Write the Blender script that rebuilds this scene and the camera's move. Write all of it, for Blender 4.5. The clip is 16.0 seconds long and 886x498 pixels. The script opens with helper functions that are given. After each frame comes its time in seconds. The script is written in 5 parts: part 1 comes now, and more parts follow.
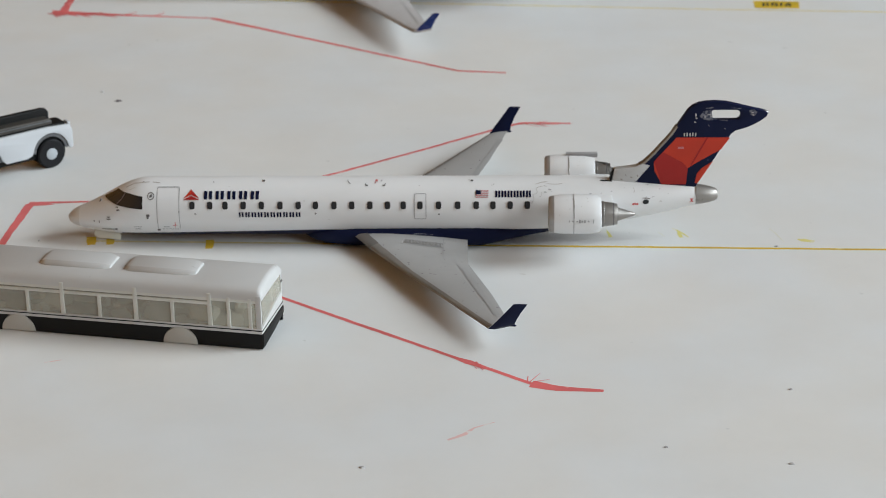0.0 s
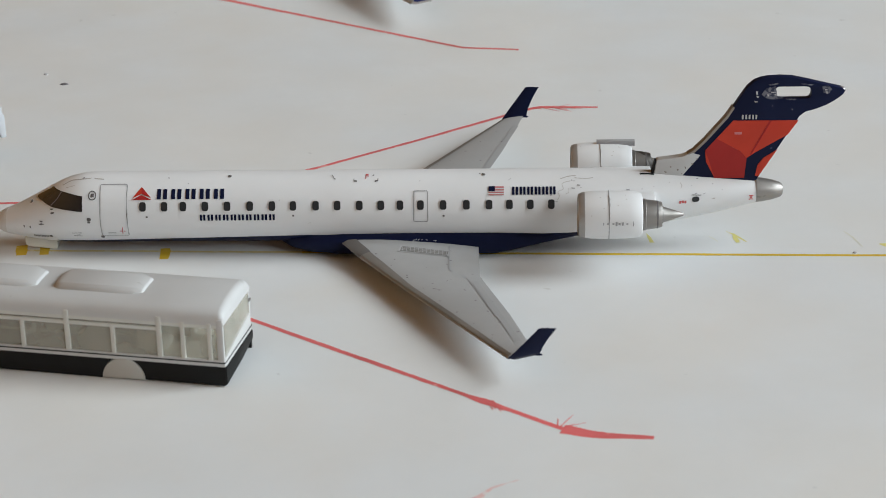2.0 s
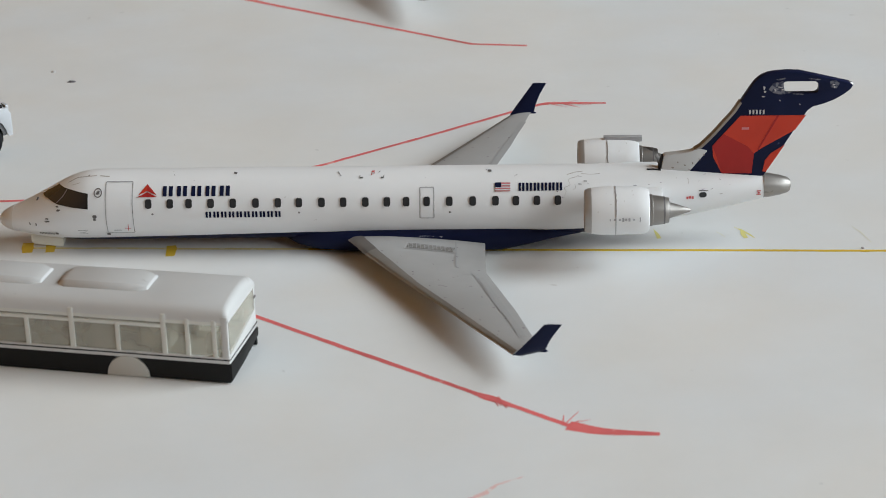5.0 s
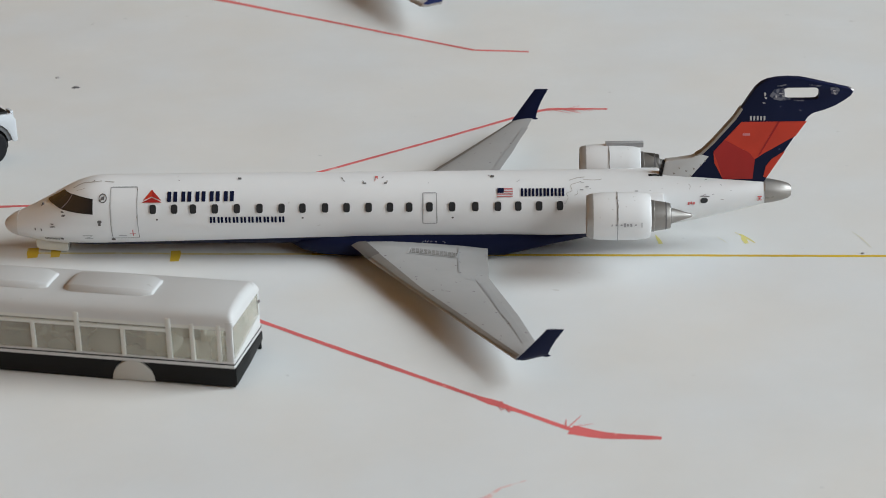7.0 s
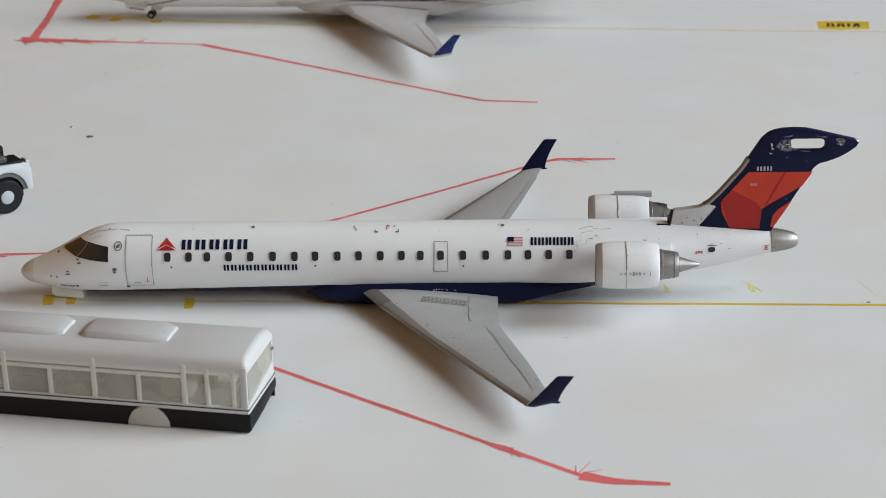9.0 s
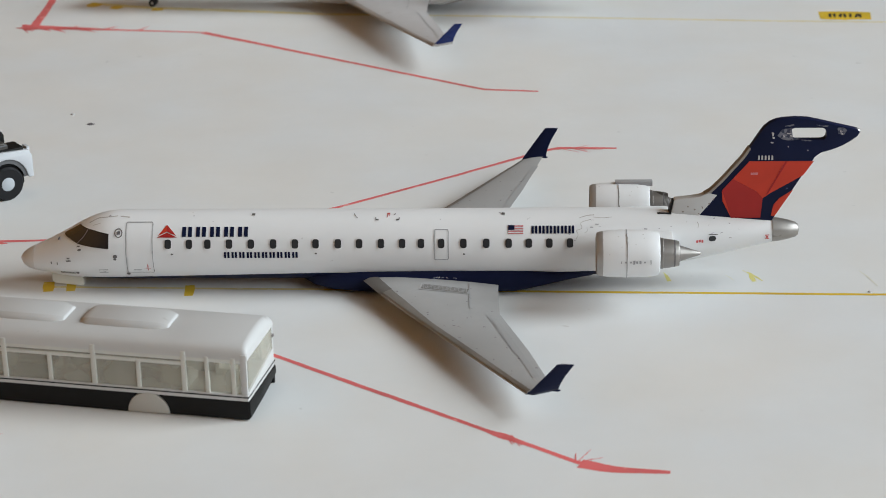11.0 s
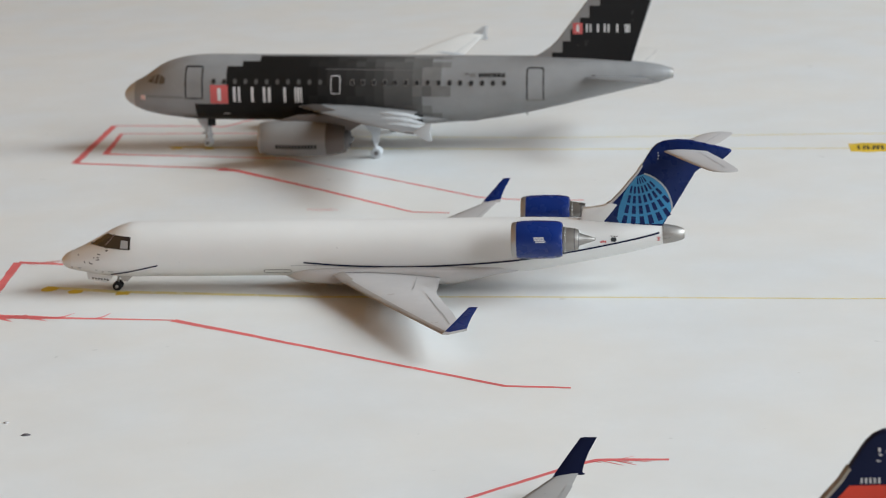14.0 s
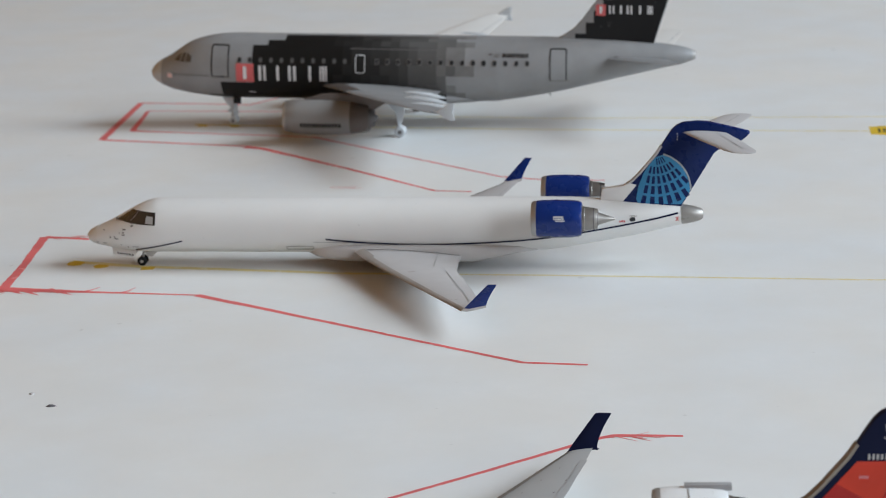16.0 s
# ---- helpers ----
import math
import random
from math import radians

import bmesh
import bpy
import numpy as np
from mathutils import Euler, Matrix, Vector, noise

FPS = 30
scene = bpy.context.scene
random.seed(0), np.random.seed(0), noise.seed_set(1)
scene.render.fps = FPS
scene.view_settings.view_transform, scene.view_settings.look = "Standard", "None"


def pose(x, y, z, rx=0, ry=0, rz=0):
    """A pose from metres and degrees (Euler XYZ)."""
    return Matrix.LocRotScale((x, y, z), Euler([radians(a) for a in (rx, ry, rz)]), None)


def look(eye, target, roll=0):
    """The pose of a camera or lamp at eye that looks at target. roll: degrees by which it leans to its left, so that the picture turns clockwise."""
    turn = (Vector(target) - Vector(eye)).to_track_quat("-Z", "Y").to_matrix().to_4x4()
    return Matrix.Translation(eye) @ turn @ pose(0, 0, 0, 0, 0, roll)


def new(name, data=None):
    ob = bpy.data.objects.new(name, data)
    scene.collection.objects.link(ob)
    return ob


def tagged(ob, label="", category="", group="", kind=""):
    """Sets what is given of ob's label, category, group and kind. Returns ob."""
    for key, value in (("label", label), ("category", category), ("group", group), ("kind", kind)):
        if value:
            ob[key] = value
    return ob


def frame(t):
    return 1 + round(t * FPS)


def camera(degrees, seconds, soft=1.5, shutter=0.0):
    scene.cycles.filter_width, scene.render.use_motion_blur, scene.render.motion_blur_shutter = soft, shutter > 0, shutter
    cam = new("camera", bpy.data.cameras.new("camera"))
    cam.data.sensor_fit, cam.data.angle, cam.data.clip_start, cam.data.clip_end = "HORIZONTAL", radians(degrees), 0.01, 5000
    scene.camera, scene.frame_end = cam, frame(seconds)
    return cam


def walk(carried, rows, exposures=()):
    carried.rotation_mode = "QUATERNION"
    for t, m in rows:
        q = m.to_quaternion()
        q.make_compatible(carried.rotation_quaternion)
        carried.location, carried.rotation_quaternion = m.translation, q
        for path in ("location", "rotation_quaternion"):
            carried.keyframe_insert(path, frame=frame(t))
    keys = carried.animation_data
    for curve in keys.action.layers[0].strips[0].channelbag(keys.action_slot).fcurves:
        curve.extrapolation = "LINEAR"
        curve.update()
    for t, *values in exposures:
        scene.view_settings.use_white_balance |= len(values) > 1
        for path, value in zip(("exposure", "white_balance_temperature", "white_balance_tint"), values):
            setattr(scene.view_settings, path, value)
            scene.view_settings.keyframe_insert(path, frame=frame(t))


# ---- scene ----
cam = camera(23.367, 16.0, soft=0.5)
cam.data.dof.use_dof, cam.data.dof.focus_distance, cam.data.dof.aperture_fstop = True, 0.207, 120.0
PATH = [
    (0, look((0.05118, -0.22446, 0.09421), (0.04412, -0.04058, 0.01586), -0.886)),
    (0.5, look((0.04974, -0.19759, 0.08381), (0.04288, -0.01368, 0.00553), -0.985)),
    (1, look((0.04863, -0.19590, 0.08306), (0.04205, -0.01179, 0.00521), -0.877)),
    (1.5, look((0.04820, -0.18705, 0.07974), (0.04180, -0.00252, 0.00288), -0.995)),
    (2, look((0.04873, -0.18466, 0.07825), (0.04209, -0.00079, -0.00018), -1.142)),
    (2.5, look((0.04840, -0.18499, 0.07883), (0.04215, -0.00106, 0.00053), -0.905)),
    (3, look((0.04956, -0.18543, 0.07901), (0.04147, -0.00105, 0.00195), -1.360)),
    (3.5, look((0.04962, -0.18554, 0.07883), (0.04155, -0.00107, 0.00199), -1.414)),
    (4, look((0.04971, -0.18474, 0.07834), (0.04156, -0.00082, 0.00018), -1.537)),
    (4.2, look((0.04969, -0.18378, 0.07771), (0.04161, -0.00012, -0.00105), -1.458)),
    (6.5, look((0.04958, -0.18518, 0.07830), (0.04116, -0.00123, 0.00026), -1.554)),
    (7, look((0.04937, -0.18523, 0.07839), (0.04125, -0.00131, 0.00022), -1.458)),
    (7.5, look((0.04888, -0.18623, 0.07871), (0.04064, -0.00214, 0.00097), -1.442)),
    (8, look((0.04952, -0.18520, 0.07829), (0.04197, -0.00106, 0.00059), -1.545)),
    (8.5, look((0.04953, -0.18939, 0.07999), (0.04071, -0.00315, 0.00762), -1.399)),
    (9, look((0.04884, -0.18759, 0.07931), (0.04038, -0.00195, 0.00536), -1.350)),
    (9.2, look((0.04901, -0.18665, 0.07892), (0.04046, -0.00144, 0.00393), -1.408)),
    (11.3, look((0.04884, -0.18766, 0.07897), (0.04031, -0.00231, 0.00431), -1.149)),
    (11.5, look((0.04955, -0.18650, 0.07876), (0.04062, -0.00144, 0.00344), -1.373)),
    (11.8, look((0.04935, -0.18973, 0.08055), (0.03995, -0.00358, 0.00802), -1.408)),
    (12, look((0.05008, -0.19326, 0.08118), (0.03651, -0.00557, 0.01346), -1.281)),
    (12.2, look((0.04994, -0.19594, 0.08266), (0.03519, -0.00678, 0.01940), -1.293)),
    (12.3, look((0.04990, -0.19775, 0.08315), (0.03500, -0.00600, 0.01965), -1.200)),
    (12.5, look((0.04928, -0.19420, 0.08173), (0.03495, -0.00447, 0.02012), -1.441)),
    (12.8, look((0.04995, -0.19519, 0.08297), (0.03714, -0.00437, 0.02446), -1.537)),
    (13, look((0.04929, -0.18807, 0.07937), (0.03793, 0.00330, 0.02235), -1.702)),
    (13.2, look((0.04727, -0.16678, 0.07204), (0.03719, 0.02510, 0.01654), -1.607)),
    (13.5, look((0.04838, -0.14712, 0.06801), (0.03658, 0.04465, 0.01247), -2.116)),
    (14, look((0.04847, -0.14411, 0.06762), (0.03769, 0.04912, 0.01716), -1.997)),
    (14.5, look((0.04835, -0.14402, 0.06749), (0.03765, 0.04926, 0.01721), -1.787)),
    (15, look((0.04935, -0.14691, 0.06818), (0.03765, 0.04607, 0.01696), -1.747)),
    (15.5, look((0.04922, -0.14686, 0.06805), (0.03672, 0.04588, 0.01613), -1.705)),
    (16, look((0.04935, -0.14699, 0.06806), (0.03604, 0.04563, 0.01593), -1.692)),
]
EXPOSURE = -0.47
walk(cam, PATH, [(t, EXPOSURE + stops, kelvin, tint) for t, stops, kelvin, tint in (
    (0.0, -0.06, 6980, 11), (6.5, -0.06, 6980, 11), (8.0, -0.07, 6880, 11), (9.0, -0.02, 6900, 11), (11.5, -0.01, 6960, 11), (12.0, 0.02, 6960, 13), (12.5, 0.20, 6960, 13),
    (13.5, 0.22, 6970, 12), (14.5, 0.28, 6730, 10), (15.0, 0.24, 6660, 10), (15.4, 0.12, 6610, 11), (16.0, 0.12, 6590, 11))])

# Models are written in centimetres and stand on the table top, z = 0.
CM = 0.01

# ---------------------------------------------------------------- light
world = bpy.data.worlds.new("world")
scene.world = world
world.use_nodes = True
sky = world.node_tree.nodes.new("ShaderNodeTexSky")
sky.sky_type, sky.sun_disc = "NISHITA", False
sky.sun_elevation, sky.sun_rotation = radians(35), radians(90)
world.node_tree.links.new(sky.outputs[0], world.node_tree.nodes["Background"].inputs[0])
world.node_tree.nodes["Background"].inputs[1].default_value = 0.12


def area_light(name, at, target, wide, high, watts, colour):
    lamp = bpy.data.lights.new(name, "AREA")
    lamp.shape, lamp.size, lamp.size_y, lamp.energy, lamp.color = "RECTANGLE", wide, high, watts, colour
    ob = new(name, lamp)
    ob.matrix_world = look(at, target)
    return ob


area_light("window_daylight", (1.63, 0.05, 0.92), (0.05, 0.06, 0.08), 0.85, 1.0, 57, (0.74, 0.885, 1.0))
# Added fill for the near sides; no second window is known there.
area_light("side_fill", (1.63, -1.18, 0.86), (0.02, 0.0, 0.05), 0.85, 0.9, 27, (0.80, 0.91, 1.0))


# ---------------------------------------------------------------- materials
def material(name, colour, rough=0.5, metal=0.0, vary=0.06, grain=900.0, bump=0.0, spots=None, spot_scale=400.0, spot_at=0.72,
             coat=0.0, spec=0.5, tinge=0.0):
    """Plain paint or metal with slow and fine variation; spots: colour of small chips."""
    m = bpy.data.materials.new(name)
    m.use_nodes = True
    nt = m.node_tree
    p = nt.nodes["Principled BSDF"]
    p.inputs["Metallic"].default_value = metal
    p.inputs["Coat Weight"].default_value = coat
    p.inputs["Specular IOR Level"].default_value = spec
    p.inputs["Coat Roughness"].default_value = 0.15
    co = nt.nodes.new("ShaderNodeTexCoord")

    def noise_tex(scale, detail):
        n = nt.nodes.new("ShaderNodeTexNoise")
        n.inputs["Scale"].default_value, n.inputs["Detail"].default_value = scale, detail
        nt.links.new(co.outputs["Object"], n.inputs["Vector"])
        return n.outputs["Fac"]

    def ramp(fac, a, b, lo, hi):
        r = nt.nodes.new("ShaderNodeMapRange")
        r.inputs["From Min"].default_value, r.inputs["From Max"].default_value = a, b
        r.inputs["To Min"].default_value, r.inputs["To Max"].default_value = lo, hi
        nt.links.new(fac, r.inputs["Value"])
        return r.outputs["Result"]

    def mix(kind, fac, a, b):
        n = nt.nodes.new("ShaderNodeMix")
        n.data_type, n.blend_type = "RGBA", kind
        for socket, v in ((n.inputs["Factor"], fac), (n.inputs["A"], a), (n.inputs["B"], b)):
            if hasattr(v, "is_linked"):
                nt.links.new(v, socket)
            else:
                socket.default_value = v
        return n.outputs["Result"]

    slow, fine = noise_tex(grain * 0.12, 3), noise_tex(grain, 4)
    dark = [c * (1 - 2.2 * vary) for c in colour] + [1]
    light = [min(1, c * (1 + vary)) for c in colour] + [1]
    c1 = mix("MIX", ramp(slow, 0.3, 0.7, 0, 1), dark, light)
    c2 = mix("MIX", ramp(fine, 0.35, 0.75, 0, 0.5), c1, [*colour, 1])
    if tinge:
        hue = mix("MIX", ramp(noise_tex(grain * 0.06, 2), 0.35, 0.65, 0, 1), [1 + tinge, 1, 1 - 1.4 * tinge, 1], [1 - tinge, 1, 1 + tinge, 1])
        c2 = mix("MULTIPLY", 1.0, c2, hue)
    if spots:
        c2 = mix("MIX", ramp(noise_tex(spot_scale, 2), spot_at, spot_at + 0.03, 0, 0.85), c2, [*spots, 1])
    nt.links.new(c2, p.inputs["Base Color"])
    nt.links.new(ramp(fine, 0.3, 0.7, max(0.03, rough - 0.07), min(1, rough + 0.07)), p.inputs["Roughness"])
    if bump:
        b = nt.nodes.new("ShaderNodeBump")
        b.inputs["Strength"].default_value, b.inputs["Distance"].default_value = bump, 0.00008
        nt.links.new(fine, b.inputs["Height"])
        nt.links.new(b.outputs["Normal"], p.inputs["Normal"])
    return m


BOARD = material("white board", (0.74, 0.742, 0.735), 0.55, vary=0.018, grain=900, bump=0.08, spots=(0.62, 0.62, 0.61), spot_scale=420, spot_at=0.74, spec=0.3, tinge=0.016)
RED_INK = material("red marker ink", (0.76, 0.16, 0.16), 0.55, vary=0.12, grain=900, spots=(0.85, 0.35, 0.33), spot_scale=700, spot_at=0.66)
PALE_RED = material("faint red ink", (0.78, 0.52, 0.50), 0.6, vary=0.06, grain=1500, spots=(0.75, 0.72, 0.71), spot_scale=900, spot_at=0.55)
YELLOW_INK = material("yellow marker ink", (0.74, 0.50, 0.04), 0.55, vary=0.12, grain=900, spots=(0.8, 0.66, 0.2), spot_scale=800, spot_at=0.66)
FADED_YELLOW = material("faded yellow ink", (0.74, 0.63, 0.30), 0.6, vary=0.08, grain=900, spots=(0.75, 0.70, 0.5), spot_scale=800, spot_at=0.58)
GHOST_YELLOW = material("rubbed-out yellow ink", (0.745, 0.735, 0.62), 0.6, vary=0.04, grain=1500)
PALE_YELLOW = material("pale yellow ink", (0.75, 0.685, 0.25), 0.6, vary=0.08, grain=1500, spots=(0.74, 0.72, 0.6), spot_scale=1100, spot_at=0.6)
BLACK_INK = material("black ink", (0.03, 0.03, 0.03), 0.5)
FIN_EDGE = material("brown worn edge", (0.27, 0.235, 0.195), 0.45, metal=0.15, vary=0.12)
FAINT = material("faint grey speck", (0.42, 0.41, 0.41), 0.7)
SPECK = material("dark speck", (0.11, 0.10, 0.11), 0.7)
WHITE = material("gloss white paint", (0.775, 0.780, 0.785), 0.46, vary=0.02, grain=700, coat=0.0, bump=0.05, spots=(0.58, 0.565, 0.55), spot_scale=1300, spot_at=0.75)
NAVY = material("navy blue paint", (0.0085, 0.0125, 0.041), 0.38, vary=0.1, spec=0.10, spots=(0.10, 0.11, 0.2), spot_scale=1300, spot_at=0.79)
WING_GREY = material("light grey wing paint", (0.385, 0.384, 0.382), 0.42, vary=0.05, grain=600, bump=0.08, spots=(0.20, 0.17, 0.19), spot_scale=1500, spot_at=0.735)
PANEL_GREY = material("panel grey paint", (0.36, 0.36, 0.36), 0.42, vary=0.06, grain=600)
EDGE_GREY = material("rubbed leading edge", (0.235, 0.215, 0.195), 0.45, metal=0.1, vary=0.12, grain=900)
ROOT_GREY = material("dark wing root panel", (0.16, 0.147, 0.137), 0.45, metal=0.15, vary=0.1)
CHIP = material("worn paint chip", (0.20, 0.17, 0.19), 0.6)
RIM_GREY = material("pale rim grey", (0.45, 0.45, 0.455), 0.5, vary=0.1, grain=1500)
TAN_EDGE = material("tan rubbed paint", (0.35, 0.315, 0.29), 0.45, vary=0.12, grain=900, bump=0.08)
PALE_SCUFF = material("faint brown scratch", (0.50, 0.47, 0.44), 0.6, vary=0.15, grain=2000)
SCUFF = material("brown scuff", (0.27, 0.235, 0.21), 0.6, vary=0.15, grain=2000)
VENT_GREY = material("grubby vent grey", (0.235, 0.225, 0.215), 0.55, vary=0.2, grain=1800, bump=0.2)
SEAM = material("dark seam", (0.13, 0.12, 0.12), 0.6)
SOFT_SEAM = material("grey outline", (0.38, 0.38, 0.39), 0.5)
STEEL = material("brushed metal", (0.44, 0.43, 0.42), 0.46, metal=0.75, vary=0.1, grain=1400, bump=0.1)
LIP = material("bare metal lip", (0.46, 0.44, 0.42), 0.42, metal=0.4, vary=0.12, grain=1200)
GLASS_DARK = material("smoked windscreen", (0.035, 0.031, 0.030), 0.22, vary=0.3, grain=300, coat=0.15)
PANE_DARK = material("dark cabin pane", (0.022, 0.023, 0.026), 0.5, vary=0.1)
FRAME_GREY = material("pale window surround", (0.80, 0.80, 0.80), 0.4)
RED = material("bright red paint", (0.60, 0.055, 0.030), 0.36, vary=0.08, spec=0.22, spots=(0.5, 0.05, 0.04), spot_scale=900, spot_at=0.74)
DARK_RED = material("deep red paint", (0.40, 0.027, 0.024), 0.36, vary=0.08, spec=0.22)
FLAG_RED = material("flag red", (0.60, 0.20, 0.21), 0.45)
ROYAL = material("royal blue paint", (0.006, 0.027, 0.165), 0.28, vary=0.08, coat=0.1, spec=0.3, grain=500)
DEEP_BLUE = material("deep blue paint", (0.004, 0.017, 0.10), 0.3, vary=0.08, spec=0.22)
SKY_BLUE = material("sky blue paint", (0.030, 0.25, 0.50), 0.35, vary=0.12, grain=1200)
PLAIN_WHITE = material("thin white overpaint", (0.72, 0.716, 0.706), 0.5, vary=0.035, grain=420, bump=0.06, spots=(0.56, 0.54, 0.53), spot_scale=800, spot_at=0.76)
LILAC = material("pale lilac-grey paint", (0.50, 0.485, 0.485), 0.45, vary=0.06, grain=500, bump=0.06, spots=(0.38, 0.34, 0.33), spot_scale=700, spot_at=0.74)
OFF_WHITE = material("off-white tone", (0.70, 0.685, 0.66), 0.4, vary=0.05, grain=500, bump=0.05, spots=(0.5, 0.44, 0.4), spot_scale=700, spot_at=0.74)
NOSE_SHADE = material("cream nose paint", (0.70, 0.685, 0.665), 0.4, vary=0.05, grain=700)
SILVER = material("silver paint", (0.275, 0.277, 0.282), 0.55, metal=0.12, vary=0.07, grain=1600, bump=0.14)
POD_SILVER = material("worn silver pod paint", (0.265, 0.262, 0.26), 0.45, metal=0.15, vary=0.1, grain=700, bump=0.08)
SILVER_DARK = material("dark silver paint", (0.22, 0.215, 0.21), 0.4, metal=0.3, vary=0.08, grain=900)
GEAR_GREY = material("gear grey paint", (0.50, 0.52, 0.54), 0.42, vary=0.08, grain=900)
HUB = material("pale blue-grey plastic", (0.40, 0.43, 0.46), 0.5, vary=0.05)
EXHAUST = material("dull heat-stained metal", (0.34, 0.32, 0.30), 0.42, metal=0.7, vary=0.2, grain=350, bump=0.12, spots=(0.07, 0.06, 0.055), spot_scale=420, spot_at=0.60)
RUBBER = material("black rubber", (0.012, 0.012, 0.014), 0.6, vary=0.1, spec=0.2)
BLACK = material("black paint", (0.014, 0.014, 0.015), 0.40, spec=0.22, vary=0.15, grain=500, spots=(0.05, 0.05, 0.05), spot_scale=700, spot_at=0.7)
BED_BLACK = material("dull black plastic", (0.009, 0.009, 0.009), 0.55, spec=0.22, vary=0.2, grain=500, bump=0.15)
NAVY_CHIP = material("scraped navy paint", (0.16, 0.165, 0.20), 0.45, metal=0.5, vary=0.3, grain=1500, bump=0.3, spots=(0.02, 0.025, 0.06), spot_scale=2600, spot_at=0.5)
LETTER = material("white lettering", (0.66, 0.66, 0.67), 0.4)
TRUCK_WHITE = material("white plastic", (0.53, 0.55, 0.575), 0.35, vary=0.02, grain=500, bump=0.04)
CREAM = material("translucent cream plastic", (0.72, 0.71, 0.66), 0.4, vary=0.04, grain=300, bump=0.05)
BUS_FRAME = material("translucent greenish cream plastic", (0.64, 0.635, 0.59), 0.4, vary=0.05, grain=300, bump=0.05)
ARCH_GREY = material("grey-cream plastic", (0.49, 0.48, 0.445), 0.45, vary=0.04, grain=300)
BUS_INNER = material("dull grey plastic", (0.42, 0.405, 0.365), 0.6, vary=0.08, grain=300)
BUS_WHITE = material("white bus paint", (0.565, 0.562, 0.555), 0.48, vary=0.035, grain=400, bump=0.12, spots=(0.47, 0.46, 0.45), spot_scale=700, spot_at=0.72)
RADOME = material("pale silver nose paint", (0.46, 0.46, 0.46), 0.45, vary=0.04)
GLASS_GREY = material("grey-brown cockpit pane", (0.10, 0.088, 0.082), 0.25, vary=0.15, grain=400)
MARK_RED = material("small red lettering", (0.62, 0.12, 0.12), 0.5)
WORN_WHITE = material("grubby white paint", (0.56, 0.56, 0.555), 0.5, vary=0.06, grain=700, spots=(0.36, 0.35, 0.34), spot_scale=900, spot_at=0.7)
TRUCK_GREY = material("mid grey plastic", (0.105, 0.108, 0.115), 0.55, vary=0.08, grain=600)
TRAY_GREY = material("brown-grey plastic", (0.050, 0.044, 0.038), 0.55, vary=0.12, grain=600, bump=0.1)
BARS = material("bronze trim", (0.135, 0.115, 0.105), 0.45, metal=0.3, vary=0.1)


def clear_plastic():
    m = bpy.data.materials.new("hazy clear plastic")
    m.use_nodes = True
    nt = m.node_tree
    p = nt.nodes["Principled BSDF"]
    p.inputs["Base Color"].default_value = (0.62, 0.60, 0.53, 1)
    p.inputs["Roughness"].default_value = 0.25
    clear = nt.nodes.new("ShaderNodeBsdfTransparent")
    clear.inputs[0].default_value = (0.88, 0.87, 0.82, 1)
    mixer = nt.nodes.new("ShaderNodeMixShader")
    n = nt.nodes.new("ShaderNodeTexNoise")
    n.inputs["Scale"].default_value = 250
    co = nt.nodes.new("ShaderNodeTexCoord")
    nt.links.new(co.outputs["Object"], n.inputs["Vector"])
    r = nt.nodes.new("ShaderNodeMapRange")
    r.inputs["To Min"].default_value, r.inputs["To Max"].default_value = 0.22, 0.46
    nt.links.new(n.outputs["Fac"], r.inputs["Value"])
    nt.links.new(r.outputs["Result"], mixer.inputs[0])
    nt.links.new(clear.outputs[0], mixer.inputs[1])
    nt.links.new(p.outputs[0], mixer.inputs[2])
    nt.links.new(mixer.outputs[0], nt.nodes["Material Output"].inputs["Surface"])
    return m


HAZY = clear_plastic()
# Unseen walls and ceiling are kept dark so that little light bounces back.
WALL = material("dark brown wall paint", (0.17, 0.078, 0.028), 0.8, vary=0.03, grain=8)
CEIL = material("ceiling paint", (0.17, 0.090, 0.026), 0.8, vary=0.02, grain=8)
# Stronger brown for the unseen west wall, bouncing warm light into the shadows.
BOUNCE_BROWN = material("warm bounce brown", (0.67, 0.32, 0.08), 0.8, vary=0.04, grain=8)
WOOD = material("oak floor", (0.30, 0.19, 0.11), 0.5, vary=0.15, grain=12)


# ---------------------------------------------------------------- mesh helpers
def part(name, bm, mat, parent=None, label="", smooth=True, sharp=38, kind=""):
    """Links a bmesh, given in centimetres, as one mesh object under a thing or a part."""
    bmesh.ops.scale(bm, vec=(CM, CM, CM), verts=bm.verts)
    if smooth:
        for f in bm.faces:
            f.smooth = True
        lim = radians(sharp)
        for e in bm.edges:
            if len(e.link_faces) == 2 and e.calc_face_angle(0) > lim:
                e.smooth = False
    me = bpy.data.meshes.new(name)
    bm.to_mesh(me)
    bm.free()
    for m in mat if isinstance(mat, (list, tuple)) else (mat,):
        me.materials.append(m)
    ob = new(name, me)
    if parent:
        ob.parent = parent
    if label or kind:
        tagged(ob, label, kind=kind)
    return ob


def thing(name, label, category, group="", at=(0, 0, 0), yaw=0.0, pitch=0.0):
    ob = new(name)
    ob.empty_display_size = 0.01
    ob.matrix_world = Matrix.Translation(Vector(at) * CM) @ pose(0, 0, 0, 0, pitch, yaw)
    return tagged(ob, label, category, group)


